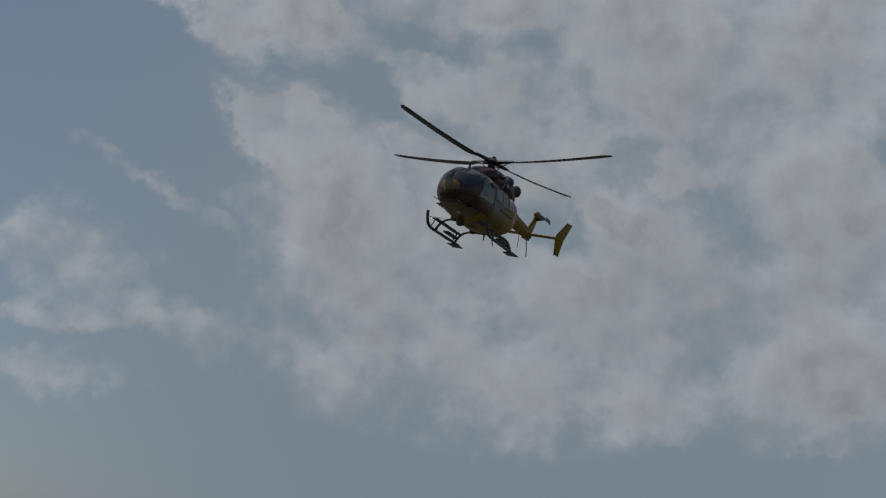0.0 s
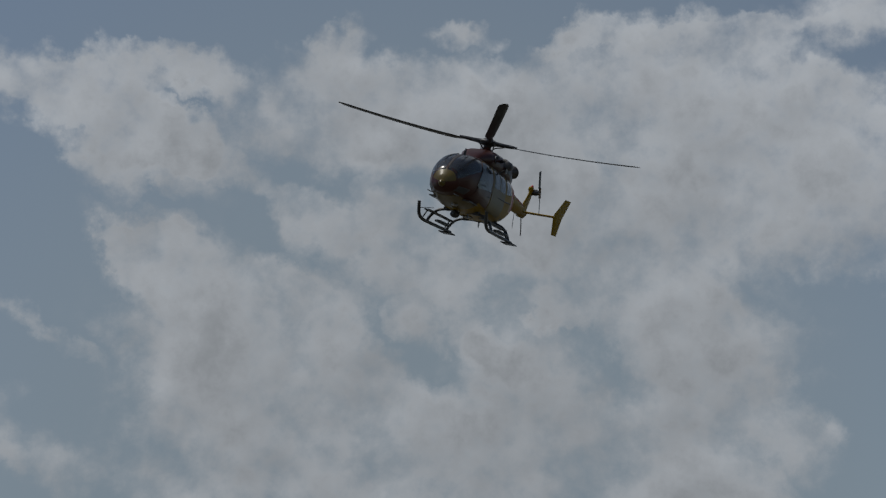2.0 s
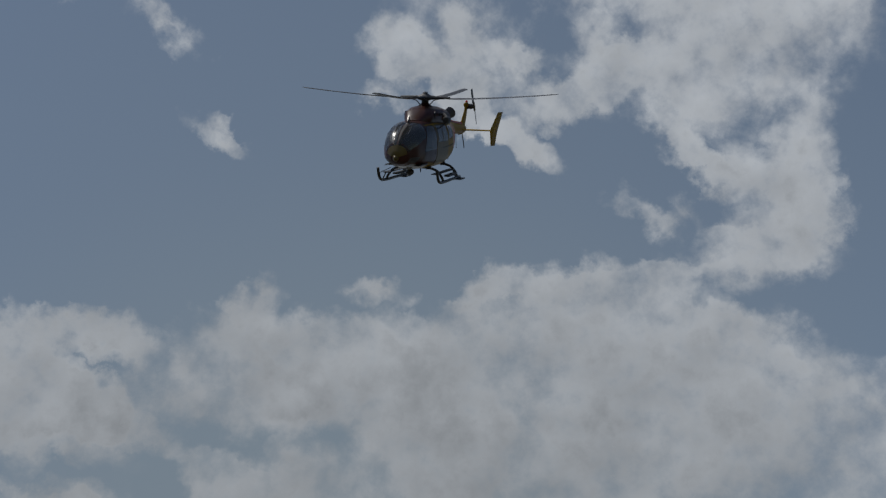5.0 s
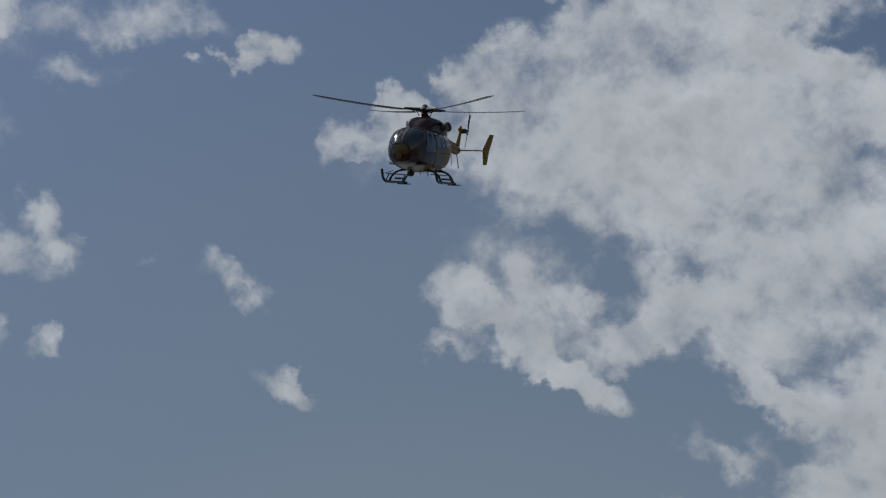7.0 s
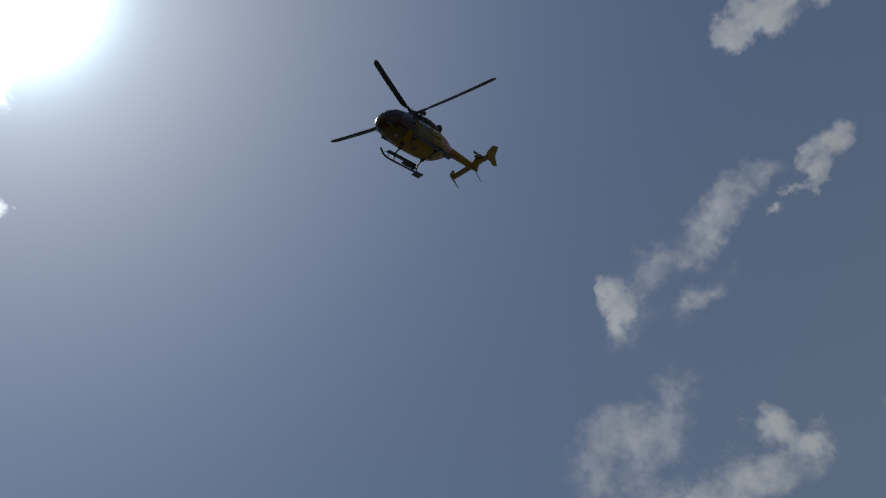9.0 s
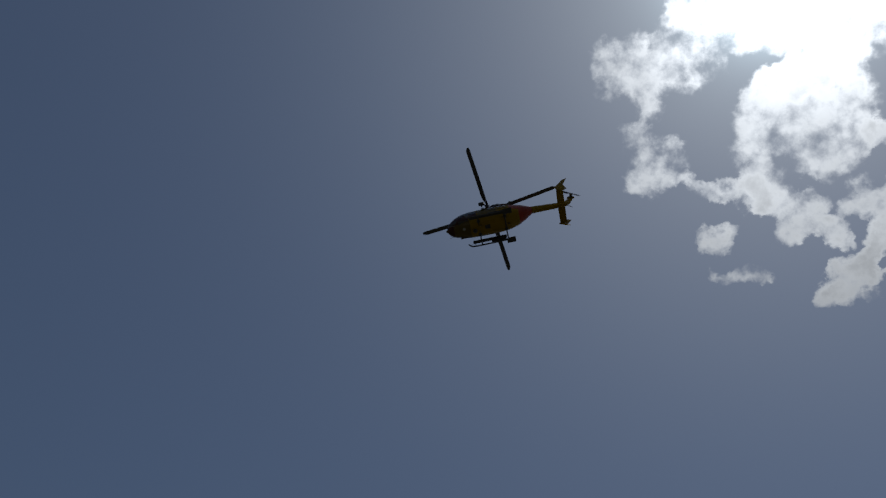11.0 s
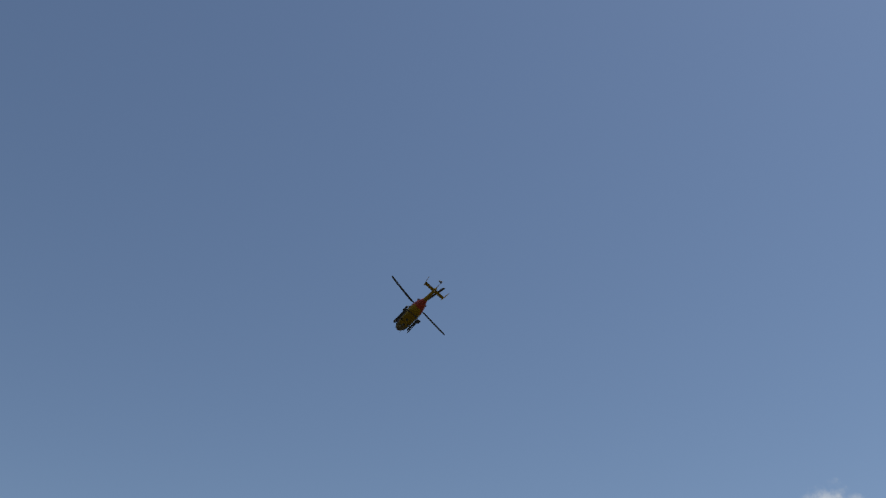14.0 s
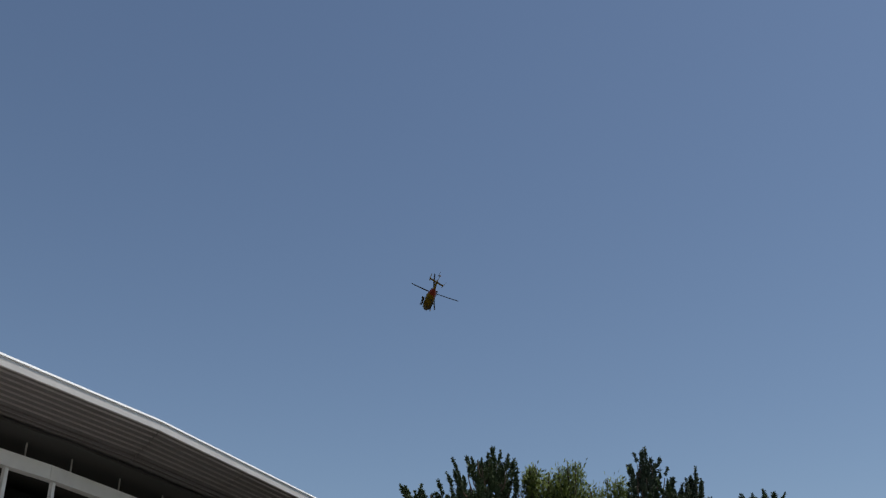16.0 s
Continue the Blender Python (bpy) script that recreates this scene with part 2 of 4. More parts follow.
    # the thin clouds round the sun break up into fine fragments
    fine = math_node("MULTIPLY", math_node("SUBTRACT", fbm(d, 42, 6, 0.6, 5.0).outputs["Fac"], 0.47), math_node("MULTIPLY_ADD", smooth(near, 0.9, 0.97), 0.5, 0.5))
    rough = math_node("MULTIPLY", math_node("SUBTRACT", billow, 0.5), 2.1)
    rough = math_node("MULTIPLY_ADD", fine, 2.4, rough)
    rough = math_node("MULTIPLY_ADD", math_node("SUBTRACT", wisps, 0.5), 0.75, rough)
    rough = math_node("MULTIPLY_ADD", math_node("SUBTRACT", 0.4, puffs.outputs["Distance"]), 0.85, rough)
    cover = math_node("MULTIPLY_ADD", rough, smooth(total, 0.02, 0.3), total)
    # thin haze low in the cloudy quarter of the sky
    lowdot = nt.nodes.new("ShaderNodeVectorMath")
    lowdot.operation = "DOT_PRODUCT"
    nt.links.new(d, lowdot.inputs[0])
    lowdot.inputs[1].default_value = way(-38, 4)
    haze = math_node("MULTIPLY_ADD", smooth(lowdot.outputs["Value"], 0.78, 0.99), 0.45, math_node("MULTIPLY", smooth(lowdot.outputs["Value"], 0.3, 0.88), 0.55))
    alpha = math_node("MULTIPLY", smooth(cover, 0.1, 1.12), 0.92)
    wide = math_node("MULTIPLY", math_node("POWER", near, 30.0), CLOUD_WIDE)
    tight = math_node("MULTIPLY", math_node("POWER", near, 260.0), CLOUD_TIGHT)
    # relief: the side of each billow that faces up and sunward is lighter, thick middles are greyer
    off = nt.nodes.new("ShaderNodeVectorMath")
    off.operation = "ADD"
    nt.links.new(d, off.inputs[0])
    off.inputs[1].default_value = way(SUN_AZ, SUN_EL) * 0.02
    relief = math_node("SUBTRACT", billow, fbm(off.outputs[0], 10, 7, 0.5, 7.0).outputs["Fac"])
    thick = smooth(cover, 0.85, 1.6)
    shade = math_node("MULTIPLY_ADD", thick, -0.28, 1.08)
    shade = math_node("MULTIPLY_ADD", relief, 1.2, shade)
    shade = math_node("MULTIPLY_ADD", math_node("SUBTRACT", wisps, 0.5), 0.22, shade)
    base = math_node("MULTIPLY_ADD", smooth(lowdot.outputs["Value"], 0.7, 1.0), -0.3 * CLOUD_BASE, CLOUD_BASE)
    lit = math_node("MULTIPLY", math_node("ADD", math_node("ADD", wide, tight), base), math_node("MAXIMUM", shade, 0.3))
    tone = nt.nodes.new("ShaderNodeVectorMath")
    tone.operation = "SCALE"
    tone.inputs[0].default_value = CLOUD_TONE
    nt.links.new(lit, tone.inputs["Scale"])
    sky = nt.nodes.new("ShaderNodeTexSky")
    sky.sky_type = "NISHITA"
    sky.sun_disc = False
    sky.sun_elevation, sky.sun_rotation = radians(SUN_EL), radians(-SUN_AZ)
    sky.air_density, sky.dust_density, sky.ozone_density = 1.0, SKY_DUST, 1.0
    # thin bright veil round the sun, with lens glare painted into it
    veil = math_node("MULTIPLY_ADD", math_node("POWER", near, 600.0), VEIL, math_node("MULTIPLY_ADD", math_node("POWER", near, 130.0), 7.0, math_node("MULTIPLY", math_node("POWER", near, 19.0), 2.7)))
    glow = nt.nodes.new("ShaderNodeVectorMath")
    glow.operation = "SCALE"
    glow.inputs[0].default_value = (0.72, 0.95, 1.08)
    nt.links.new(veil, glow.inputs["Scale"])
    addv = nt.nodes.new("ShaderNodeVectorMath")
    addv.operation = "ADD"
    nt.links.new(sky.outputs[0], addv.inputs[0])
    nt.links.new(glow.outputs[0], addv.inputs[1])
    hazy = nt.nodes.new("ShaderNodeMix")
    hazy.data_type = "RGBA"
    nt.links.new(haze, hazy.inputs["Factor"])
    nt.links.new(addv.outputs[0], hazy.inputs["A"])
    hazy.inputs["B"].default_value = HAZE
    mix = nt.nodes.new("ShaderNodeMix")
    mix.data_type = "RGBA"
    nt.links.new(alpha, mix.inputs["Factor"])
    nt.links.new(hazy.outputs["Result"], mix.inputs["A"])
    nt.links.new(tone.outputs[0], mix.inputs["B"])
    bg = nt.nodes.new("ShaderNodeBackground")
    bg.inputs["Strength"].default_value = SKY_STRENGTH
    nt.links.new(mix.outputs["Result"], bg.inputs["Color"])
    nt.links.new(bg.outputs[0], nt.nodes.new("ShaderNodeOutputWorld").inputs[0])


SKY_STRENGTH, SKY_DUST = 0.1, 0.45
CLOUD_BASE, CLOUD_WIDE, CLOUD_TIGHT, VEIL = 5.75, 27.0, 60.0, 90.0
HAZE = (2.45, 3.05, 3.6, 1)
CLOUD_TONE = (0.925, 0.98, 1.045)
make_world()

lamp = bpy.data.lights.new("sun", "SUN")
lamp.energy, lamp.angle, lamp.color = 3.2, radians(0.53), (1.0, 0.95, 0.87)
new("sun", lamp).matrix_world = look(way(SUN_AZ, SUN_EL) * 300, (0, 0, 0))


# ---- materials ----
def material(name, color, rough=0.5, metal=0.0, vary=0.15, scale=3.0, bump=0.0, fine=40.0, coat=0.0, spec=0.5, second=None):
    """Principled material with stains at one scale, grain at another and a little relief."""
    mat = bpy.data.materials.new(name)
    mat.use_nodes = True
    nt = mat.node_tree
    p = nt.nodes["Principled BSDF"]
    co = nt.nodes.new("ShaderNodeTexCoord").outputs["Object"]

    def tex(s, detail):
        n = nt.nodes.new("ShaderNodeTexNoise")
        n.inputs["Scale"].default_value, n.inputs["Detail"].default_value = s, detail
        nt.links.new(co, n.inputs["Vector"])
        return n.outputs["Fac"]

    big, small = tex(scale, 5), tex(fine, 3)
    both = nt.nodes.new("ShaderNodeMath")
    both.operation = "MULTIPLY_ADD"
    nt.links.new(small, both.inputs[0])
    both.inputs[1].default_value = 0.4
    nt.links.new(big, both.inputs[2])
    ramp = nt.nodes.new("ShaderNodeMapRange")
    nt.links.new(both.outputs[0], ramp.inputs[0])
    ramp.inputs[1].default_value, ramp.inputs[2].default_value = 0.4, 1.0
    mix = nt.nodes.new("ShaderNodeMix")
    mix.data_type = "RGBA"
    nt.links.new(ramp.outputs[0], mix.inputs["Factor"])
    dark = second or [c * (1 - vary) for c in color]
    light = color if second else [min(1, c * (1 + vary)) for c in color]
    mix.inputs["A"].default_value = (*dark, 1)
    mix.inputs["B"].default_value = (*light, 1)
    nt.links.new(mix.outputs["Result"], p.inputs["Base Color"])
    r = nt.nodes.new("ShaderNodeMapRange")
    nt.links.new(big, r.inputs[0])
    r.inputs[3].default_value, r.inputs[4].default_value = max(0.03, rough - 0.1), min(1, rough + 0.12)
    nt.links.new(r.outputs[0], p.inputs["Roughness"])
    p.inputs["Metallic"].default_value = metal
    p.inputs["Coat Weight"].default_value = coat
    p.inputs["Specular IOR Level"].default_value = spec
    p.inputs["Coat Roughness"].default_value = 0.2
    if bump:
        b = nt.nodes.new("ShaderNodeBump")
        b.inputs["Strength"].default_value, b.inputs["Distance"].default_value = 0.5, bump
        nt.links.new(small, b.inputs["Height"])
        nt.links.new(b.outputs[0], p.inputs["Normal"])
    return mat


YELLOW = material("yellow_paint", (0.2, 0.122, 0.004), 0.5, vary=0.16, scale=1.2, coat=0.0, spec=0.15)
# the yellow paint again, darkened so its colour holds the shade
SHADED_YELLOW = material("shaded_yellow_paint", (0.075, 0.05, 0.004), 0.4, vary=0.15, scale=2.0, coat=0.3, spec=0.2)
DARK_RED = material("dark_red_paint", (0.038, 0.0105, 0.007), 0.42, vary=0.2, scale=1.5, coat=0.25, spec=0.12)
RED = material("red_paint", (0.24, 0.03, 0.014), 0.4, vary=0.16, scale=1.2, coat=0.15, spec=0.15)
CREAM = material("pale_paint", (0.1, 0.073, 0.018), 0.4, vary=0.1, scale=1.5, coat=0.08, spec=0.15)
BLACK = material("black_composite", (0.022, 0.022, 0.024), 0.55, vary=0.3, scale=4)
BLADE = material("blade_composite", (0.035, 0.035, 0.037), 0.45, vary=0.25, scale=2)
BLADE_EDGE = material("blade_steel_edge", (0.35, 0.35, 0.36), 0.35, metal=0.9, vary=0.2)
DARK_METAL = material("dark_skid_paint", (0.03, 0.03, 0.032), 0.5, metal=0.2, vary=0.3, scale=6)
STEEL = material("hub_steel", (0.2, 0.2, 0.21), 0.35, metal=0.9, vary=0.2, scale=8)
EXHAUST = material("sooty_steel", (0.06, 0.05, 0.045), 0.6, metal=0.7, vary=0.4, scale=9)
LENS = material("lamp_lens", (0.2, 0.2, 0.2), 0.1, vary=0.05)
RED_LENS = material("red_lens", (0.5, 0.03, 0.02), 0.15, vary=0.1)
ALUMINIUM = material("aluminium_cladding", (0.6, 0.575, 0.55), 0.5, metal=0.0, vary=0.06, scale=0.7, fine=12)
# paler than the boards: edge light put into the colour
LIT_EDGE = material("lit_soffit_edges", (0.42, 0.39, 0.385), 0.45, vary=0.1)
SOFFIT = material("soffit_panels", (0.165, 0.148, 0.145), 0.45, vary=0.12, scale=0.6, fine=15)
TRIM_WHITE = material("white_edge_paint", (0.85, 0.85, 0.83), 0.4, vary=0.04, scale=1.0)
# near-black, so the shade under the roof and indoors is in the colour
SHADED_INSIDE = material("shaded_inside", (0.05, 0.048, 0.045), 0.8, vary=0.2, scale=0.8)
FRAME_PAINT = material("frame_paint", (0.86, 0.85, 0.84), 0.4, vary=0.08, scale=1.5)
RENDERED = material("render_plaster", (0.55, 0.53, 0.48), 0.85, vary=0.12, scale=0.6, bump=0.004)
ROOF_SHEET = material("roof_membrane", (0.33, 0.33, 0.33), 0.8, vary=0.15, scale=0.5, bump=0.003)
GROUND = material("ground", (0.1, 0.095, 0.07), 0.9, vary=0.3, scale=0.05, fine=1.7, bump=0.02, second=(0.055, 0.05, 0.035))
# kept pale to reflect sunlight up at the soffit and beam
BOUNCE_CONCRETE = material("concrete", (0.55, 0.51, 0.475), 0.88, vary=0.25, scale=0.4, fine=60, bump=0.004)
BARK = material("bark", (0.12, 0.085, 0.06), 0.9, vary=0.4, scale=6, bump=0.02, fine=25)
NEEDLES = material("pine_needles", (0.075, 0.11, 0.038), 0.6, vary=0.4, scale=0.9, fine=6, second=(0.03, 0.052, 0.022))
NEEDLES_BLUE = material("cedar_needles", (0.08, 0.11, 0.06), 0.6, vary=0.4, scale=0.9, fine=6, second=(0.033, 0.052, 0.032))
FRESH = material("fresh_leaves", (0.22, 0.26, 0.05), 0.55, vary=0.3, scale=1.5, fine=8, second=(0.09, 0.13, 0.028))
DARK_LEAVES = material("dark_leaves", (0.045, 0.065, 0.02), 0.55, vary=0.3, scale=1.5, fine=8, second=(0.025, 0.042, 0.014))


def glass_material(name, tint, rough=0.03, ior=1.3):
    mat = bpy.data.materials.new(name)
    mat.use_nodes = True
    p = mat.node_tree.nodes["Principled BSDF"]
    p.inputs["Base Color"].default_value = (*tint, 1)
    p.inputs["Roughness"].default_value = rough
    p.inputs["Transmission Weight"].default_value = 0.85
    p.inputs["IOR"].default_value = ior
    return mat


GLASS = glass_material("tinted_glazing", (0.2, 0.21, 0.22), 0.15, 1.4)
WINDSCREEN_GLASS = glass_material("windscreen_glazing", (0.13, 0.13, 0.13), 0.17, 1.45)
CLEAR = glass_material("dark_glazing", (0.08, 0.09, 0.09))


# ---- mesh helpers ----
def part(name, bm, mat, parent=None, label="", smooth=True):
    """Links a bmesh as one mesh object, under a thing or a part."""
    me = bpy.data.meshes.new(name)
    bmesh.ops.recalc_face_normals(bm, faces=bm.faces)
    bm.to_mesh(me)
    bm.free()
    me.materials.append(mat)
    if smooth:
        for p in me.polygons:
            p.use_smooth = True
        me.set_sharp_from_angle(angle=radians(38))
    ob = new(name, me)
    if parent:
        ob.parent = parent
    if label:
        tagged(ob, label)
    return ob


def share(ob, m, parent):
    """Another object on the same mesh."""
    o = new(ob.name.split(".")[0], ob.data)
    o.parent = parent
    o.matrix_basis = m
    if "label" in ob:
        o["label"] = ob["label"]
    return o


def add_box(bm, lo, hi, bevel=0.0, m=None):
    sx, sy, sz = (hi[i] - lo[i] for i in range(3))
    mat = Matrix.Translation([(hi[i] + lo[i]) / 2 for i in range(3)]) @ Matrix.Diagonal((sx, sy, sz, 1))
    geo = bmesh.ops.create_cube(bm, size=1, matrix=(m @ mat) if m else mat)
    if bevel:
        edges = list({e for v in geo["verts"] for e in v.link_edges})
        bmesh.ops.bevel(bm, geom=edges, offset=bevel, segments=2, affect="EDGES")
    return bm


def box(lo, hi, bevel=0.0, m=None):
    return add_box(bmesh.new(), lo, hi, bevel, m)


def skin(bm, rings, caps=True, closed=True):
    """Joins rings of points (same count) into a skin."""
    loops = [[bm.verts.new(p) for p in r] for r in rings]
    n = len(loops[0])
    for a, b in zip(loops, loops[1:]):
        for i in range(n if closed else n - 1):
            j = (i + 1) % n
            bm.faces.new((a[i], a[j], b[j], b[i]))
    if caps:
        bm.faces.new(loops[0])
        bm.faces.new(loops[-1])
    return bm


def add_tube(bm, path, radius, sides=10, flat=1.0):
    """A tube along a path; radius may be a number or one for each point."""
    pts = [Vector(p) for p in path]
    rad = radius if isinstance(radius, (list, tuple)) else [radius] * len(pts)
    rings, ref = [], None
    for i, p in enumerate(pts):
        t = (pts[min(i + 1, len(pts) - 1)] - pts[max(i - 1, 0)]).normalized()
        if ref is None:
            ref = t.cross(Vector((0, 0, 1)) if abs(t.z) < 0.9 else Vector((1, 0, 0))).normalized()
        ref = (ref - t * ref.dot(t)).normalized()
        up = t.cross(ref)
        rings.append([p + ref * rad[i] * math.cos(a) + up * rad[i] * flat * math.sin(a) for a in (2 * math.pi * k / sides for k in range(sides))])
    return skin(bm, rings)


def tube(path, radius, sides=10, flat=1.0):
    return add_tube(bmesh.new(), path, radius, sides, flat)


def curve(points, n):
    """n points on a smooth curve through the given ones."""
    pts = [Vector(p) for p in points]
    ext = [pts[0] * 2 - pts[1]] + pts + [pts[-1] * 2 - pts[-2]]
    out = []
    for k in range(n):
        s = k / (n - 1) * (len(pts) - 1)
        i = min(int(s), len(pts) - 2)
        u = s - i
        a, b, c, d = ext[i:i + 4]
        out.append(0.5 * (2 * b + (c - a) * u + (2 * a - 5 * b + 4 * c - d) * u * u + (3 * b - a - 3 * c + d) * u ** 3))
    return out


def airfoil(chord, thick, n=8):
    """Outline of a wing section: x along the chord (nose at +), y the thickness."""
    up = []
    for k in range(n + 1):
        s = (1 - math.cos(math.pi * k / n)) / 2
        y = thick * chord * 5 * (0.2969 * math.sqrt(s) - 0.126 * s - 0.3516 * s ** 2 + 0.2843 * s ** 3 - 0.1036 * s ** 4)
        up.append((chord * (0.25 - s), y))
    return up + [(x, -y) for x, y in up[-2:0:-1]]


# ---- helicopter: x ahead, y left, z up, in metres ----
# stations of the cabin: x, half width, middle height, half height above, half height below, squareness
STATIONS = [(3.62, 0.03, 1.40, 0.03, 0.03, 2.0), (3.56, 0.22, 1.42, 0.22, 0.20, 2.1), (3.38, 0.46, 1.48, 0.46, 0.38, 2.2),
            (2.95, 0.70, 1.58, 0.74, 0.56, 2.4), (2.4, 0.85, 1.66, 0.92, 0.76, 2.6), (1.75, 0.90, 1.70, 0.98, 0.88, 2.8),
            (0.9, 0.92, 1.70, 0.98, 0.93, 2.9), (-0.4, 0.92, 1.70, 0.98, 0.93, 2.9), (-1.2, 0.88, 1.74, 0.92, 0.87, 2.8),
            (-1.9, 0.76, 1.84, 0.78, 0.72, 2.6), (-2.5, 0.54, 1.99, 0.55, 0.55, 2.4), (-2.95, 0.34, 2.13, 0.34, 0.36, 2.2), (-3.25, 0.2, 2.2, 0.2, 0.22, 2.0)]


def station(x):
    xs = [s[0] for s in STATIONS][::-1]
    return [float(np.interp(x, xs, [s[i] for s in STATIONS][::-1])) for i in range(1, 6)]


def smooth_station(x):
    ws = [(-0.16, 1), (-0.08, 2), (0, 3), (0.08, 2), (0.16, 1)]
    if x > 3.3:
        return station(x)
    vals = [station(x + d) for d, _ in ws]
    return [sum(w * v[i] for (_, w), v in zip(ws, vals)) / 9 for i in range(5)]


def hull(x, deg, out=0.0):
    """A point of the cabin's skin: deg 0 is left, 90 the top, 180 right; out metres outside it."""
    w, zc, up, down, n = smooth_station(x)
    a = radians(deg)
    c, s = math.cos(a), math.sin(a)
    h = up if s >= 0 else down
    return Vector((x, (w + out) * math.copysign(abs(c) ** (2 / n), c), zc + (h + out) * math.copysign(abs(s) ** (2 / n), s)))


def mirror(quad):
    return [(x, 180 - d) for x, d in quad]


# glazed openings of the left side, as corners (x, degrees round the hull)
WINDSCREEN = [(3.40, 14), (3.44, 87), (1.85, 87), (2.32, 22)]
DOOR_PANE = [(2.52, -4), (2.04, 48), (1.28, 48), (1.28, -2)]
FRONT_PANE = [(1.02, 4), (1.02, 44), (0.42, 44), (0.42, 4)]
BACK_PANE = [(0.32, 4), (0.32, 44), (-0.24, 44), (-0.24, 4)]
REAR_WINDOW = [(-0.5, 5), (-0.5, 44), (-1.15, 42), (-1.15, 8)]
OPENINGS = [WINDSCREEN, DOOR_PANE, FRONT_PANE, BACK_PANE, REAR_WINDOW]
OPENINGS += [mirror(q) for q in OPENINGS]


def in_opening(x, deg):
    """Whether a place on the hull lies inside one of the glazed openings."""
    for quad in OPENINGS:
        cx, cd = sum(q[0] for q in quad) / 4, sum(q[1] for q in quad) / 4
        for d in (deg, deg - 360):
            inside = False
            for (xa, da), (xb, db) in zip(quad, quad[1:] + quad[:1]):
                xa, xb, da, db = cx + (xa - cx) * 0.95, cx + (xb - cx) * 0.95, cd + (da - cd) * 0.95, cd + (db - cd) * 0.95
                if (da > d) != (db > d) and x < xa + (xb - xa) * (d - da) / (db - da):
                    inside = not inside
            if inside:
                return True
    return False


def hull_shell(x0, x1, step=0.045, sides=112, out=0.0, ends=(True, True), span=(-90, 270)):
    n = max(2, int(abs(x1 - x0) / step))
    bm = bmesh.new()
    xs = [x0 + (x1 - x0) * i / n for i in range(n + 1)]
    rings = [[bm.verts.new(hull(x, 360 * k / sides, out)) for k in range(sides)] for x in xs]
    for i in range(n):
        for k in range(sides):
            turn = 360 * (k + 0.5) / sides
            if not span[0] < (turn if turn < 270 else turn - 360) < span[1]:
                continue
            if not in_opening((xs[i] + xs[i + 1]) / 2, 360 * (k + 0.5) / sides):
                j = (k + 1) % sides
                bm.faces.new((rings[i][k], rings[i][j], rings[i + 1][j], rings[i + 1][k]))
    for ring, closed in zip((rings[0], rings[-1]), ends):
        if closed:
            bm.faces.new(ring)
    bmesh.ops.delete(bm, geom=[v for v in bm.verts if not v.link_faces], context="VERTS")
    return bm


def hull_panel(corners, out=0.006, thick=0.008, n=12, cut=False):
    """A panel that lies on the skin between four corners (x, deg), in order."""
    bm = bmesh.new()
    (xa, da), (xb, db), (xc, dc), (xd, dd) = corners
    layers, places = [], {}
    for o in (out, out - thick):
        grid = []
        for i in range(n + 1):
            u = i / n
            row = []
            for j in range(n + 1):
                v = j / n
                x = (xa * (1 - u) + xb * u) * (1 - v) + (xd * (1 - u) + xc * u) * v
                g = (da * (1 - u) + db * u) * (1 - v) + (dd * (1 - u) + dc * u) * v
                row.append(bm.verts.new(hull(x, g, o)))
                if not len(layers):
                    places[i, j] = (x, g)
            grid.append(row)
        layers.append(grid)
    for grid in layers:
        for i in range(n):
            for j in range(n):
                (x0, g0), (x1, g1) = places[i, j], places[i + 1, j + 1]
                if cut and in_opening((x0 + x1) / 2, (g0 + g1) / 2 % 360):
                    continue
                bm.faces.new((grid[i][j], grid[i + 1][j], grid[i + 1][j + 1], grid[i][j + 1]))
    a, b = layers
    rim = [(i, 0) for i in range(n)] + [(n, j) for j in range(n)] + [(i, n) for i in range(n, 0, -1)] + [(0, j) for j in range(n, 0, -1)]
    for (i, j), (k, l) in zip(rim, rim[1:] + rim[:1]):
        bm.faces.new((a[i][j], a[k][l], b[k][l], b[i][j]))
    return bm


def fin(points, span_axis, thick=0.09, n=6):
    """A swept fin: rows of (leading point, trailing point) joined by airfoil sections; span_axis is the axis of its thickness."""
    rings = []
    ax = Vector(span_axis)
    for lead, trail in points:
        lead, trail = Vector(lead), Vector(trail)
        chord = (lead - trail).length
        d = (lead - trail).normalized()
        rings.append([lead + d * (x - 0.25 * chord) + ax * y for x, y in airfoil(chord, thick, n)])
    return skin(bmesh.new(), rings)


def lathe(profile, axis="z", sides=24, at=(0, 0, 0), turn=None):
    """A body of revolution from (radius, height) pairs."""
    rings = [[Vector((r * math.cos(2 * math.pi * k / sides), r * math.sin(2 * math.pi * k / sides), z)) for k in range(sides)] for r, z in profile]
    m = Matrix.Translation(at) @ (turn or Matrix())
    return skin(bmesh.new(), [[m @ p for p in r] for r in rings])


def rotor_blade(r0, r1, chord, twist):
    """A rotor blade along +x, with its root at r0."""
    rings = []
    for k in range(25):
        r = r0 + (r1 - r0) * k / 24
        s = (r - r0) / (r1 - r0)
        c = chord * (0.35 + 0.65 * min(1, s / 0.1)) if s < 0.1 else chord
        if s > 0.93:
            c = chord * (1 - 0.55 * ((s - 0.93) / 0.07) ** 2)
        a = radians(twist[0] + (twist[1] - twist[0]) * s)
        z = 0.30 * s ** 1.6 - 0.02
        rings.append([Vector((r, x * math.cos(a) - y * math.sin(a), z + x * math.sin(a) + y * math.cos(a))) for x, y in airfoil(c, 0.12, 6)])
    return skin(bmesh.new(), rings)


HUB = Vector((0, 0, 3.57))
TAIL_HUB = Vector((-6.45, 0.36, 3.02))


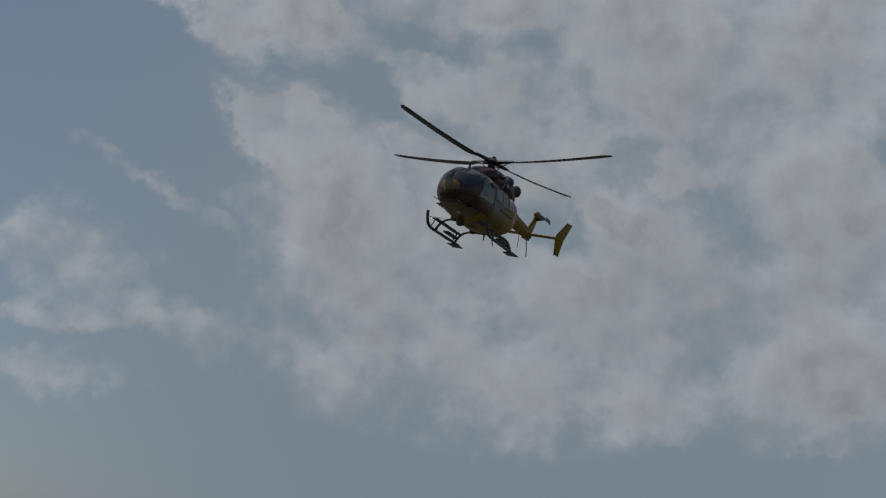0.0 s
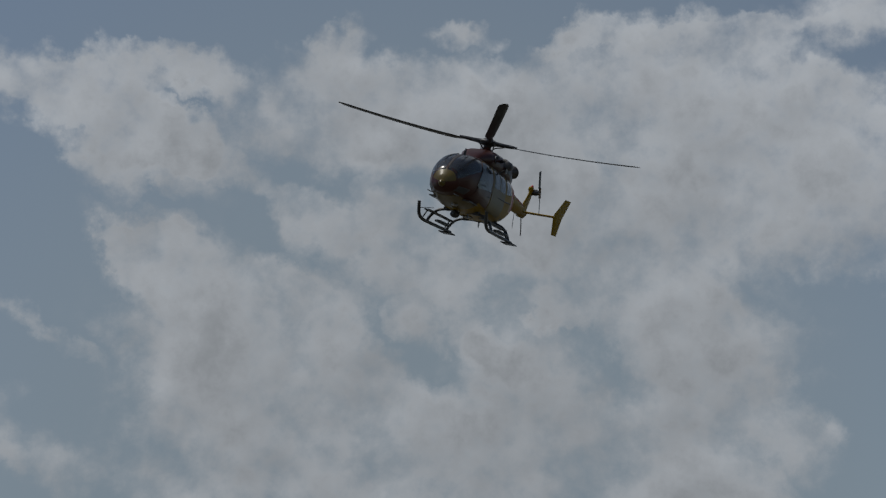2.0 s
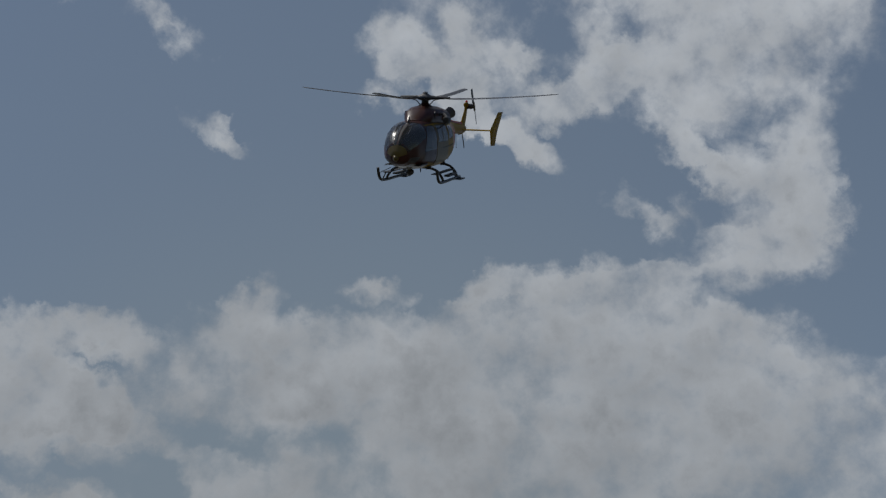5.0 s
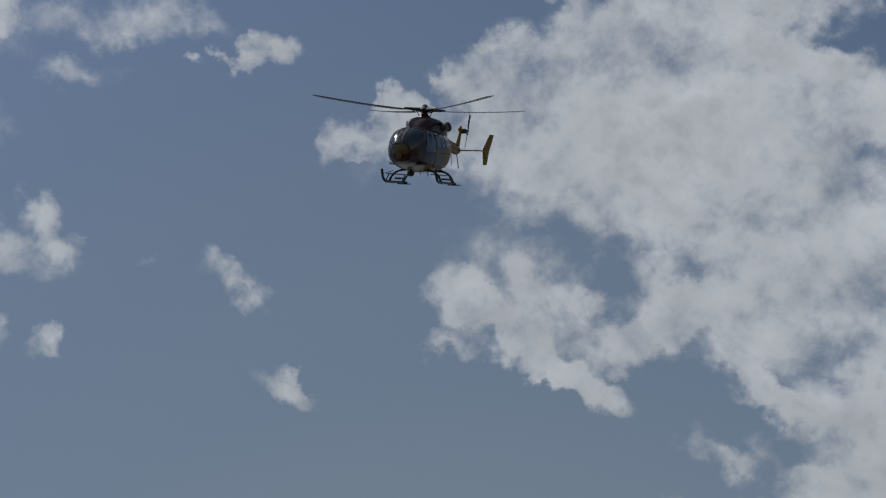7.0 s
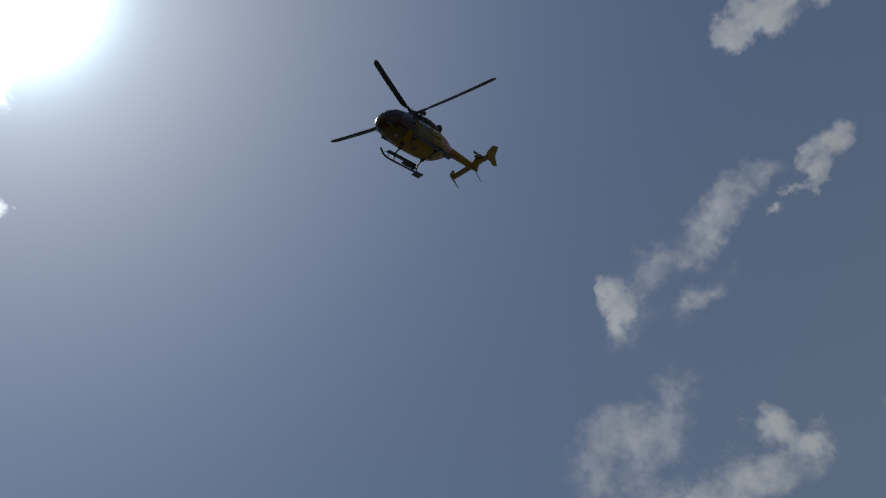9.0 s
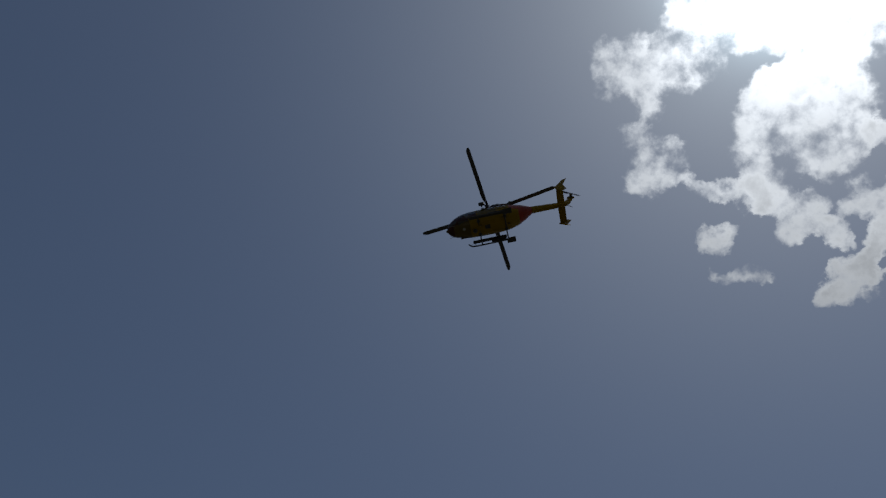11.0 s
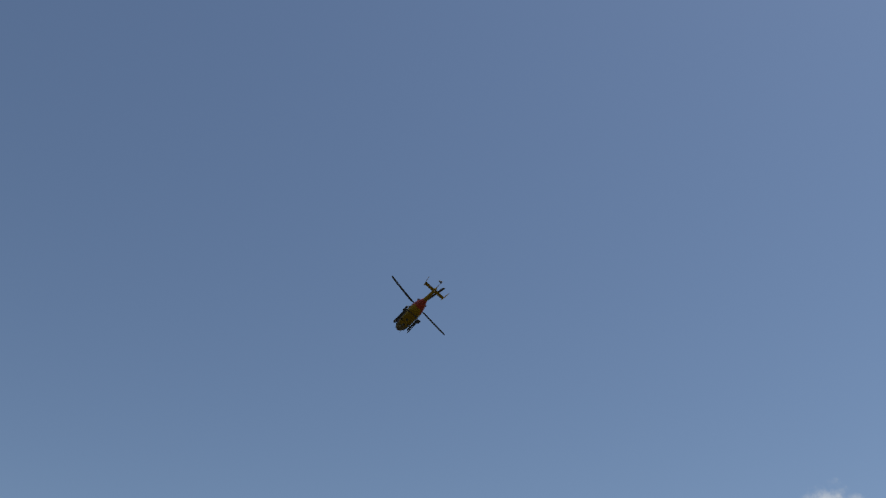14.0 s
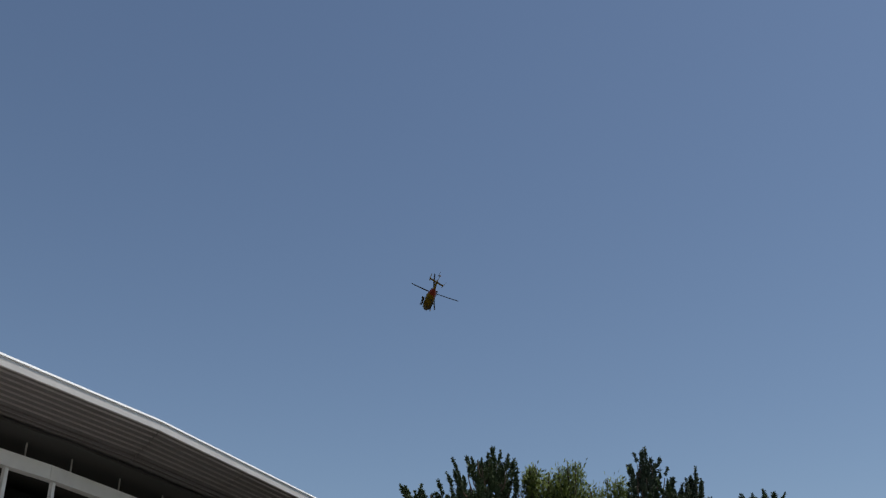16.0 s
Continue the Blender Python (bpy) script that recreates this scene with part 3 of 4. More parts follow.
def make_helicopter():
    heli = new("helicopter")
    tagged(heli, "yellow and red twin-engine rescue helicopter flying with rotors turning", "helicopter")
    # shell
    front = part("cabin_shell", hull_shell(-1.35, 1.9, ends=(True, False)), YELLOW, heli, "yellow cabin shell with yellow belly")
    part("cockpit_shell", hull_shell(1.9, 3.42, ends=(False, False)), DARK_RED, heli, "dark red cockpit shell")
    # cap and cone carry their shade in a darker yellow
    part("nose_cap", hull_shell(3.42, 3.62, step=0.02, ends=(False, True), span=(6, 174)), SHADED_YELLOW, heli, "rounded yellow nose cap, darkened for shade")
    part("nose_cone", lathe([(0.13, -0.1), (0.12, 0.03), (0.09, 0.1), (0.05, 0.14), (0.01, 0.155)], at=(3.56, 0, 1.36), turn=Euler((0, radians(90), 0)).to_matrix().to_4x4()), SHADED_YELLOW, heli, "small yellow nose cone, darkened for shade")
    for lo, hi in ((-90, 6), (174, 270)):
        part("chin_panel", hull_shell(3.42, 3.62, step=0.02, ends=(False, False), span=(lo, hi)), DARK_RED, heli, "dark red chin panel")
    part("rear_shell", hull_shell(-3.25, -1.35), RED, heli, "red rear shell with clamshell doors")
    for side in (1, -1):
        g = lambda d: d if side > 0 else 180 - d
        q = (lambda c: c) if side > 0 else mirror
        part("windscreen", hull_panel(q(WINDSCREEN), 0.008, 0.012, 16), WINDSCREEN_GLASS, heli, "dark curved windscreen pane")
        part("chin_window", hull_panel([(3.3, g(-14)), (3.36, g(-42)), (2.9, g(-40)), (2.8, g(-16))], 0.008), BLACK, heli, "dark chin window")
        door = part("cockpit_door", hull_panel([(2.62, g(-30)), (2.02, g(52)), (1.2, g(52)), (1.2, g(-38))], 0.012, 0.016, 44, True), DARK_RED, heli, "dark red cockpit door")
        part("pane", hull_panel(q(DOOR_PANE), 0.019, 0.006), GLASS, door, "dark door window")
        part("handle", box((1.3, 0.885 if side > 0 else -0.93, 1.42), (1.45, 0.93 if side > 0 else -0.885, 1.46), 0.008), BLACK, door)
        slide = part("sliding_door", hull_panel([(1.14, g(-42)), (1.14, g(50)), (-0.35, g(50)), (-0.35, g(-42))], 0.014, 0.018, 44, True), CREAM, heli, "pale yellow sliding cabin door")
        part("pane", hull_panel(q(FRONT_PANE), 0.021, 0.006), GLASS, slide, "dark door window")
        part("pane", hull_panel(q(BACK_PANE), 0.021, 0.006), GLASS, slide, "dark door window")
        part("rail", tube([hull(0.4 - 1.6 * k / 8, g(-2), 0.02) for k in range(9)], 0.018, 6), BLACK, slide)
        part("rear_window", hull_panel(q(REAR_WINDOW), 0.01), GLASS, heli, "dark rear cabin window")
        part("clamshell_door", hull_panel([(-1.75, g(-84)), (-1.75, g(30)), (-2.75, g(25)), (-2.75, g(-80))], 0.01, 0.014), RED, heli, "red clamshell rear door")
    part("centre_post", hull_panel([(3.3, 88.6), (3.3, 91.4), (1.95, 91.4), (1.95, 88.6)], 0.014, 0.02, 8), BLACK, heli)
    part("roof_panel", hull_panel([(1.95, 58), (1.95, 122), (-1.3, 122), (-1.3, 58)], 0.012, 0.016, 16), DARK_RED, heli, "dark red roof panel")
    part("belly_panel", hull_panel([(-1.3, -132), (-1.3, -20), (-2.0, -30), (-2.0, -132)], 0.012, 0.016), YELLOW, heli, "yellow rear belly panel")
    # front belly: yellow with the shade put into its colour
    part("belly_panel", hull_panel([(3.1, -128), (3.1, -52), (1.86, -48), (1.86, -132)], 0.012, 0.016), SHADED_YELLOW, heli, "front belly panel in yellow darkened for shade")
    part("cabin_lining", hull_shell(-1.3, 3.3, out=-0.03), BLACK, heli, "dark cabin lining")
    # belly details
    part("landing_light", lathe([(0.05, 0.0), (0.12, -0.02), (0.12, -0.08), (0.02, -0.1)], at=(2.35, 0.12, 0.93)), LENS, heli, "clear landing light")
    part("search_light", lathe([(0.04, 0.16), (0.06, 0.1), (0.15, 0.06), (0.17, -0.06), (0.1, -0.14), (0.02, -0.16)], at=(1.55, -0.1, 0.69)), BLACK, heli, "black belly searchlight")
    part("belly_hatch", box((0.35, -0.16, 0.748), (0.75, 0.16, 0.776), 0.006), BLACK, heli, "dark belly hatch")
    part("belly_antenna", fin([((1.2, 0.2, 0.88), (1.0, 0.2, 0.88)), ((1.12, 0.2, 0.62), (1.02, 0.2, 0.62))], (0, 1, 0)), BLACK, heli)
    part("belly_antenna", fin([((-0.9, -0.1, 0.95), (-1.15, -0.1, 0.95)), ((-1.05, -0.1, 0.62), (-1.17, -0.1, 0.62))], (0, 1, 0)), BLACK, heli)
    for y in (0.42, -0.42):
        part("pitot_tube", tube([(2.9, y, 1.12), (3.2, y * 1.1, 1.08), (3.5, y * 1.12, 1.08)], 0.016, 6), STEEL, heli)
    for y in (0.95, -0.95):
        part("side_probe", tube([(2.1, y * 0.8, 1.72), (2.12, y * 1.06, 1.72)], 0.014, 6), BLACK, heli)
    for k in (0, 1):
        part("wiper", tube([hull(2.1 + 0.1 * k, 84 + 12 * k, 0.03), hull(2.55, 76 + 28 * k, 0.03), hull(3.0, 70 + 40 * k, 0.03)], 0.012, 5), BLACK, heli)
    part("wire_cutter", fin([((2.3, 0, 2.42), (1.9, 0, 2.55)), ((2.12, 0, 2.86), (1.98, 0, 2.88))], (0, 1, 0), 0.12), BLACK, heli, "black wire cutter blade")
    # engine cowling
    cowl = [(1.55, 0.28, 2.62, 0.1), (1.25, 0.42, 2.7, 0.24), (0.85, 0.6, 2.78, 0.36), (0.3, 0.68, 2.82, 0.42), (-0.4, 0.76, 2.8, 0.43),
            (-1.1, 0.76, 2.73, 0.4), (-1.7, 0.62, 2.61, 0.33), (-2.2, 0.42, 2.48, 0.24), (-2.6, 0.22, 2.36, 0.12)]
    path = []
    for i in range(33):
        x = 1.55 - 4.15 * i / 32
        xs = [c[0] for c in cowl][::-1]
        w, z, h = (float(np.interp(x, xs, [c[j] for c in cowl][::-1])) for j in (1, 2, 3))
        path.append([Vector((x, w * math.copysign(abs(math.cos(a)) ** 0.75, math.cos(a)), z + h * math.copysign(abs(math.sin(a)) ** 0.75, math.sin(a)))) for a in (2 * math.pi * k / 32 for k in range(32))])
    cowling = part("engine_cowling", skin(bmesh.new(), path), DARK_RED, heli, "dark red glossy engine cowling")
    for side in (1, -1):
        part("air_intake", lathe([(0.08, -0.04), (0.14, -0.02), (0.16, 0.03), (0.14, 0.05), (0.11, 0.04), (0.1, -0.06)], at=(0.55, side * 0.6, 2.88), turn=Euler((radians(-90 * side), 0, 0)).to_matrix().to_4x4()), BLACK, cowling, "black round air intake")
        part("grille", box((-0.75, side * 0.765 - 0.02, 2.64), (-0.15, side * 0.765 + 0.02, 2.94), 0.015), BLACK, cowling, "black cooling grille")
        part("exhaust", lathe([(0.17, 0.0), (0.19, 0.35), (0.24, 0.62), (0.22, 0.62), (0.17, 0.36), (0.15, 0.1)], at=(-1.15, side * 0.42, 2.74), turn=Euler((radians(-16 * side), radians(-72), 0)).to_matrix().to_4x4()), EXHAUST, cowling, "sooty exhaust pipe")
    part("mast_fairing", lathe([(0.42, 0.0), (0.34, 0.12), (0.2, 0.22), (0.13, 0.3)], at=(0, 0, 3.08)), DARK_RED, cowling)
    # hoist on the left side
    hoist = part("rescue_hoist", lathe([(0.05, -0.22), (0.12, -0.2), (0.15, -0.1), (0.15, 0.1), (0.12, 0.2), (0.05, 0.22)], at=(0.6, 1.12, 2.72), turn=Euler((0, radians(90), 0)).to_matrix().to_4x4()), BLACK, heli, "black rescue hoist drum")
    part("arm", tube(curve([(0.15, 0.5, 2.85), (0.3, 0.85, 2.95), (0.5, 1.05, 2.86), (0.6, 1.12, 2.78)], 9), 0.06, 8), BLACK, hoist)
    part("brace", tube([(0.6, 0.82, 2.4), (0.6, 1.0, 2.55), (0.6, 1.1, 2.68)], 0.035, 7), BLACK, hoist)
    part("hook", tube([(0.74, 1.14, 2.62), (0.74, 1.14, 2.42)], 0.03, 6), STEEL, hoist)
    # tail
    boom = part("tail_boom", tube([(-1.5, 0, 2.32), (-2.3, 0, 2.26), (-3.0, 0, 2.2), (-4.2, 0, 2.11), (-5.3, 0, 2.04), (-5.85, 0, 2.02)], [0.36, 0.33, 0.28, 0.235, 0.2, 0.17], 20, 1.1), YELLOW, heli, "yellow tail boom")
    part("drive_shaft_cover", tube([(-2.2, 0, 2.6), (-3.2, 0, 2.47), (-4.4, 0, 2.36), (-5.5, 0, 2.28)], [0.1, 0.09, 0.08, 0.07], 10), RED, boom)
    part("tail_fin", fin([((-5.1, 0, 1.78), (-6.05, 0, 1.82)), ((-5.35, 0, 2.1), (-6.2, 0, 2.1)), ((-5.98, 0, 2.75), (-6.52, 0, 2.72)), ((-6.25, 0, 3.12), (-6.66, 0, 3.1))], (0, 1, 0), 0.16), YELLOW, heli, "yellow swept tail fin")
    part("fin_cap", lathe([(0.02, -0.3), (0.09, -0.24), (0.12, -0.1), (0.12, 0.12), (0.07, 0.26), (0.02, 0.3)], at=(-6.42, 0, 3.06), turn=Euler((0, radians(72), 0)).to_matrix().to_4x4(), sides=14), YELLOW, heli)
    part("beacon", lathe([(0.05, 0.0), (0.06, 0.06), (0.045, 0.12), (0.01, 0.14)], at=(-6.42, 0, 3.16), sides=12), RED_LENS, heli, "red anti-collision beacon")
    part("tail_skid", tube(curve([(-5.7, 0, 1.85), (-5.95, 0, 1.5), (-6.15, 0, 1.12)], 7), 0.022, 7), BLACK, heli, "thin black tail skid")
    part("whip_antenna", tube([(-4.6, 0.02, 1.95), (-4.75, 0.02, 1.2)], 0.012, 5), BLACK, heli)
    stab = part("stabiliser", fin([((-5.2, -1.55, 2.0), (-5.72, -1.55, 2.0)), ((-5.15, 0, 2.0), (-5.72, 0, 2.0)), ((-5.2, 1.55, 2.0), (-5.72, 1.55, 2.0))], (0, 0, 1), 0.13), YELLOW, heli, "yellow horizontal stabiliser")
    for s in (1, -1):
        part("end_plate", fin([((-5.5, s * 1.43, 1.3), (-5.9, s * 1.53, 1.3)), ((-5.05, s * 1.50, 1.95), (-5.76, s * 1.66, 1.95)), ((-5.12, s * 1.51, 2.1), (-5.84, s * 1.68, 2.1)), ((-5.80, s * 1.66, 2.82), (-6.24, s * 1.78, 2.82))], (0, 1, 0), 0.1), YELLOW, stab, "yellow swept end plate")
    part("gearbox", lathe([(0.03, 0.0), (0.12, 0.02), (0.13, 0.2), (0.07, 0.34)], at=(-6.45, 0.02, 3.02), turn=Euler((radians(-90), 0, 0)).to_matrix().to_4x4(), sides=14), BLACK, heli)
    # landing gear
    for s in (1, -1):
        skid = part("skid", tube(curve([(2.18, s * 1.22, 0.84), (2.1, s * 1.22, 0.62), (1.95, s * 1.22, 0.42), (1.65, s * 1.21, 0.31), (1.0, s * 1.2, 0.29), (-1.25, s * 1.18, 0.29)], 26), 0.058, 10), DARK_METAL, heli, "dark skid tube with upturned toe")
        part("bear_paw", box((-1.36, s * 1.2 - 0.24, 0.2), (-0.7, s * 1.2 + 0.2, 0.245), 0.01), BLACK, skid, "black flat skid pad")
        part("step", box((-0.75, s * 1.0 - 0.14, 0.62), (1.85, s * 1.0 + 0.12, 0.655), 0.012), BLACK, skid, "long dark footboard")
        part("side_locker", box((-0.7, s * 1.1 - 0.13, 0.42), (0.45, s * 1.1 + 0.13, 0.5), 0.03), BLACK, skid, "long dark locker between the skid and its footboard")
        for x in (-0.6, 1.7):
            part("bracket", tube([(x, s * 1.2, 0.3), (x, s * 1.05, 0.63)], 0.025, 6), DARK_METAL, skid)
        part("wire", tube([(2.1, s * 1.22, 0.62), (1.3, s * 1.0, 0.78)], 0.012, 5), DARK_METAL, skid)
    for x in (1.2, -0.85):
        pts = curve([(x, 1.2, 0.3), (x, 1.1, 0.52), (x, 0.88, 0.74), (x, 0.55, 0.83), (x, 0, 0.84), (x, -0.55, 0.83), (x, -0.88, 0.74), (x, -1.1, 0.52), (x, -1.2, 0.3)], 33)
        part("cross_tube", tube(pts, 0.052, 9), DARK_METAL, heli, "dark bent cross tube")
        for s in (1, -1):
            part("saddle", box((x - 0.12, s * 0.55 - 0.09, 0.78), (x + 0.12, s * 0.55 + 0.09, 0.92), 0.02), BLACK, heli)
    # cabin inside
    part("floor_panel", box((-1.1, -0.72, 1.02), (2.7, 0.72, 1.06), 0.01), BLACK, heli)
    part("instrument_panel", box((2.55, -0.5, 1.35), (2.8, 0.5, 1.72), 0.06), BLACK, heli)
    for x, y in ((1.75, 0.4), (1.75, -0.4), (0.2, 0.4), (0.2, -0.4)):
        seat = part("seat", box((x - 0.25, y - 0.24, 1.06), (x + 0.25, y + 0.24, 1.42), 0.06), BLACK, heli, "dark seat")
        part("backrest", box((x - 0.32, y - 0.24, 1.36), (x - 0.2, y + 0.24, 2.1), 0.05), BLACK, seat)
    # main rotor
    hub = lathe([(0.1, -0.5), (0.09, -0.28), (0.14, -0.2), (0.15, -0.12), (0.3, -0.08), (0.34, 0.0), (0.3, 0.06), (0.2, 0.1), (0.12, 0.16), (0.05, 0.19)], sides=28)
    for k in range(4):
        m = Matrix.Rotation(math.pi / 2 * k, 4, "Z")
        add_tube(hub, [m @ Vector(p) for p in ((0.2, 0, 0.0), (0.5, 0, 0.0), (0.8, 0, 0.005), (1.05, 0, 0.01))], [0.13, 0.1, 0.09, 0.06], 10, 0.7)
        add_tube(hub, [m @ Vector(p) for p in ((0.13, 0.2, -0.3), (0.3, 0.2, -0.12), (0.62, 0.16, -0.03))], 0.022, 6)
    rotor = part("main_rotor", hub, BLACK, heli, "black four-bladed main rotor hub")
    rotor.matrix_basis = Matrix.Translation(HUB)
    part("hub_cap", lathe([(0.12, 0.18), (0.11, 0.21), (0.07, 0.235), (0.01, 0.245)], sides=20), STEEL, rotor, "shiny hub cap")
    blade = part("blade", rotor_blade(0.8, 5.5, 0.325, (11, 3)), BLADE, rotor, "long dark rotor blade")
    for k in range(1, 4):
        share(blade, Matrix.Rotation(math.pi / 2 * k, 4, "Z"), rotor)
    # tail rotor: turns about y
    th = bmesh.new()
    add_tube(th, [(0, -0.12, 0), (0, -0.02, 0), (0, 0.05, 0)], [0.06, 0.08, 0.03], 12)
    add_tube(th, [(-0.22, 0, 0), (0.22, 0, 0)], 0.05, 8)
    tail = part("tail_rotor", th, STEEL, heli, "two-bladed tail rotor hub")
    tail.matrix_basis = Matrix.Translation(TAIL_HUB)
    rings = []
    for k in range(9):
        r = 0.16 + 0.8 * k / 8
        rings.append([Vector((r, y * 1.0 + x * 0.16, x)) for x, y in airfoil(0.2 if k else 0.1, 0.1, 5)])
    tb = part("blade", skin(bmesh.new(), rings), BLADE, tail, "grey tail rotor blade")
    share(tb, Matrix.Rotation(math.pi, 4, "Y"), tail)
    return heli, rotor, tail


heli, rotor, tail_rotor = make_helicopter()

# ---- ground ----
def make_ground():
    bm = bmesh.new()
    radii = [0, 20, 45, 90, 200, 500, 1200, 2600, 4800]
    n = 72
    centre = bm.verts.new((0, 0, 0))
    prev = None
    for r in radii[1:]:
        ring = []
        for k in range(n):
            a = 2 * math.pi * k / n
            x, y = r * math.cos(a), r * math.sin(a)
            z = 0.0 if r < 100 else 1.5 * noise.noise(Vector((x, y, 0)) * 0.004) - 1.0
            ring.append(bm.verts.new((x, y, z)))
        for k in range(n):
            j = (k + 1) % n
            if prev:
                bm.faces.new((prev[k], prev[j], ring[j], ring[k]))
            else:
                bm.faces.new((centre, ring[j], ring[k]))
        prev = ring
    tagged(part("ground", bm, GROUND), "dry grassy ground reaching the horizon", "ground", kind="structure")
    # unseen slab, added as a reflector for the underside of the roof
    tagged(part("pavement", box((-13, -19.5, -0.2), (16, -9, 0.1), 0.01), BOUNCE_CONCRETE, smooth=False), "unseen pale slab added to bounce light up under the roof", "pavement", kind="structure")


make_ground()

# ---- building with the overhanging roof ----
ROOF_TOP, FASCIA, OVERHANG, BOARDS, PANEL, SKEW = 9.0, 0.22, 3.0, 2.25, 4.3, 0.885


def make_building():
    """Two straight wings that meet at a slight bend; local u runs along the eaves, n into the building."""
    house = new("building")
    house.matrix_world = Matrix.Rotation(radians(17.0), 4, "Z")
    tagged(house, "long modern building with a flat overhanging metal roof", "building")
    bend = Vector((-6.77, -22.8, 0))
    d1 = Vector((-6.77 + 2.85, -22.8 + 20.4, 0)).normalized()
    d2 = Vector((-12.77 + 6.77, -27.31 + 22.8, 0)).normalized()
    n1, n2 = Vector((d1.y, -d1.x, 0)) * -1, Vector((d2.y, -d2.x, 0)) * -1
    if n1.dot(bend) < 0:
        n1 = -n1
    if n2.dot(bend) < 0:
        n2 = -n2
    mitre = (n1 + n2).normalized()

    def at(u, n, z):
        """Point u along the eaves from the bend (negative on the near wing), n inward."""
        if u < 0:
            return bend + d1 * u + n1 * n + Vector((0, 0, z))
        if u > 0:
            return bend + d2 * u + n2 * n + Vector((0, 0, z))
        return bend + mitre * (n / mitre.dot(n1)) + Vector((0, 0, z))

    def slab(u0, u1, n0, n1_, z0, z1, gap=0.0, slant=0.0, skew=0.0):
        bm = bmesh.new()
        s = gap / 2
        lo = [at(u0 + skew * n0, n0, 0), at(u1 + skew * n0, n0, 0), at(u1 + skew * n1_, n1_, 0), at(u0 + skew * n1_, n1_, 0)]
        d = (lo[1] - lo[0]).normalized()
        lo = [lo[0] + d * s, lo[1] - d * s, lo[2] - d * s, lo[3] + d * s]
        a = [bm.verts.new(p + Vector((0, 0, z0))) for p in lo]
        inward = (lo[3] - lo[0]).normalized() * slant
        b = [bm.verts.new(p + Vector((0, 0, z1)) + (inward if i < 2 else Vector())) for i, p in enumerate(lo)]
        bm.faces.new(a), bm.faces.new(b)
        for i in range(4):
            bm.faces.new((a[i], a[(i + 1) % 4], b[(i + 1) % 4], b[i]))
        return bm

    us = [-1.6 * PANEL * k for k in range(3, -1, -1)] + [0.86 * PANEL * k for k in range(1, 10)]
    U0, U1 = us[0], us[-1]
    roof = None
    for a, b in ((U0, 0), (0, U1)):
        r = part("roof", slab(a, b, 0.06, 15, ROOF_TOP - 0.16, ROOF_TOP - 0.02), ROOF_SHEET, house, "flat grey roof", smooth=False)
        roof = roof or r
    for a, b in zip(us, us[1:]):
        part("fascia_panel", slab(a, b, 0, 0.055, ROOF_TOP - FASCIA, ROOF_TOP - 0.035, 0.012), ALUMINIUM, roof, "light grey metal fascia panel", smooth=False)
        part("edge_trim", slab(a, b, -0.03, 0.09, ROOF_TOP - 0.033, ROOF_TOP + 0.03, 0.006, 0.05), TRIM_WHITE, roof, "white roof edge trim", smooth=False)
        # soffit boards run along the eaves
        count = 17
        w = (BOARDS - 0.07) / count
        for k in range(count):
            n0 = 0.065 + w * k
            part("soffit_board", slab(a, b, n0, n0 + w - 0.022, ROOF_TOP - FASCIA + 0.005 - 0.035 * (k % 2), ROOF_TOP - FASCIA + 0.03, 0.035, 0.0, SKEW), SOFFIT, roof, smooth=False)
        # added pale strips paint in the light that board edges catch
        for k in (1, 3, 5, 7, 9, 11, 14):
            n0 = 0.065 + w * k
            part("lit_edge", slab(a, b, n0 - 0.03, n0 - 0.012, ROOF_TOP - FASCIA - 0.03, ROOF_TOP - FASCIA + 0.02, 0.035, 0.0, SKEW), LIT_EDGE, roof, "thin pale strip standing for a lit board edge", smooth=False)
    top = ROOF_TOP - FASCIA
    # beam hung under the roof, and a glazed front set back behind
    wall_n, front = OVERHANG, OVERHANG + 2.2
    for a, b in zip(us, us[1:]):
        part("beam", slab(a, b, wall_n - 0.05, wall_n + 0.2, 8.0, 8.33, 0.01), FRAME_PAINT, house, "pale painted beam under the roof", smooth=False)
        bays = 4 if b <= 0 else 2
        for k in range(bays):
            u = a + (b - a) * (k + 0.5) / bays
            part("post", slab(a + (b - a) * k / bays + 0.35, a + (b - a) * k / bays + 0.45, wall_n + 0.03, wall_n + 0.13, 0.1, 7.99), FRAME_PAINT, house, "pale slim post under the beam", smooth=False)
            part("hanger", slab(u - 0.014, u + 0.014, wall_n + 0.06, wall_n + 0.09, 8.332, top - 0.1), ALUMINIUM, house, "thin metal hanger between beam and ceiling", smooth=False)
            part("mullion", slab(u - 0.045, u + 0.045, front + 0.02, front + 0.14, 0.45, 8.3), FRAME_PAINT, house, "pale window mullion", smooth=False)
        part("window", slab(a, b, front + 0.07, front + 0.09, 5.0, 8.32, 0.02), CLEAR, house, "dark glazed upper storey window", smooth=False)
        part("window", slab(a, b, front + 0.07, front + 0.09, 0.45, 4.4, 0.02), CLEAR, house, "dark glazed ground storey window", smooth=False)
        part("spandrel", slab(a, b, front - 0.02, front + 0.2, 4.4, 5.0, 0.01), ALUMINIUM, house, "grey spandrel panel", smooth=False)
        part("plinth", slab(a, b, front - 0.03, front + 0.25, 0, 0.44), RENDERED, house, smooth=False)
    for a, b in ((U0, 0), (0, U1)):
        # dark sheet past the boards paints in the shade deep under the roof
        part("shade_ceiling", slab(a, b, BOARDS + 0.02, 14.5, top - 0.1, top - 0.03), SHADED_INSIDE, house, smooth=False)
    for a, b in ((U0, 0), (0, U1)):
        part("floor_slab", slab(a, b, front + 0.3, 14.55, 4.5, 4.8), RENDERED, house, smooth=False)
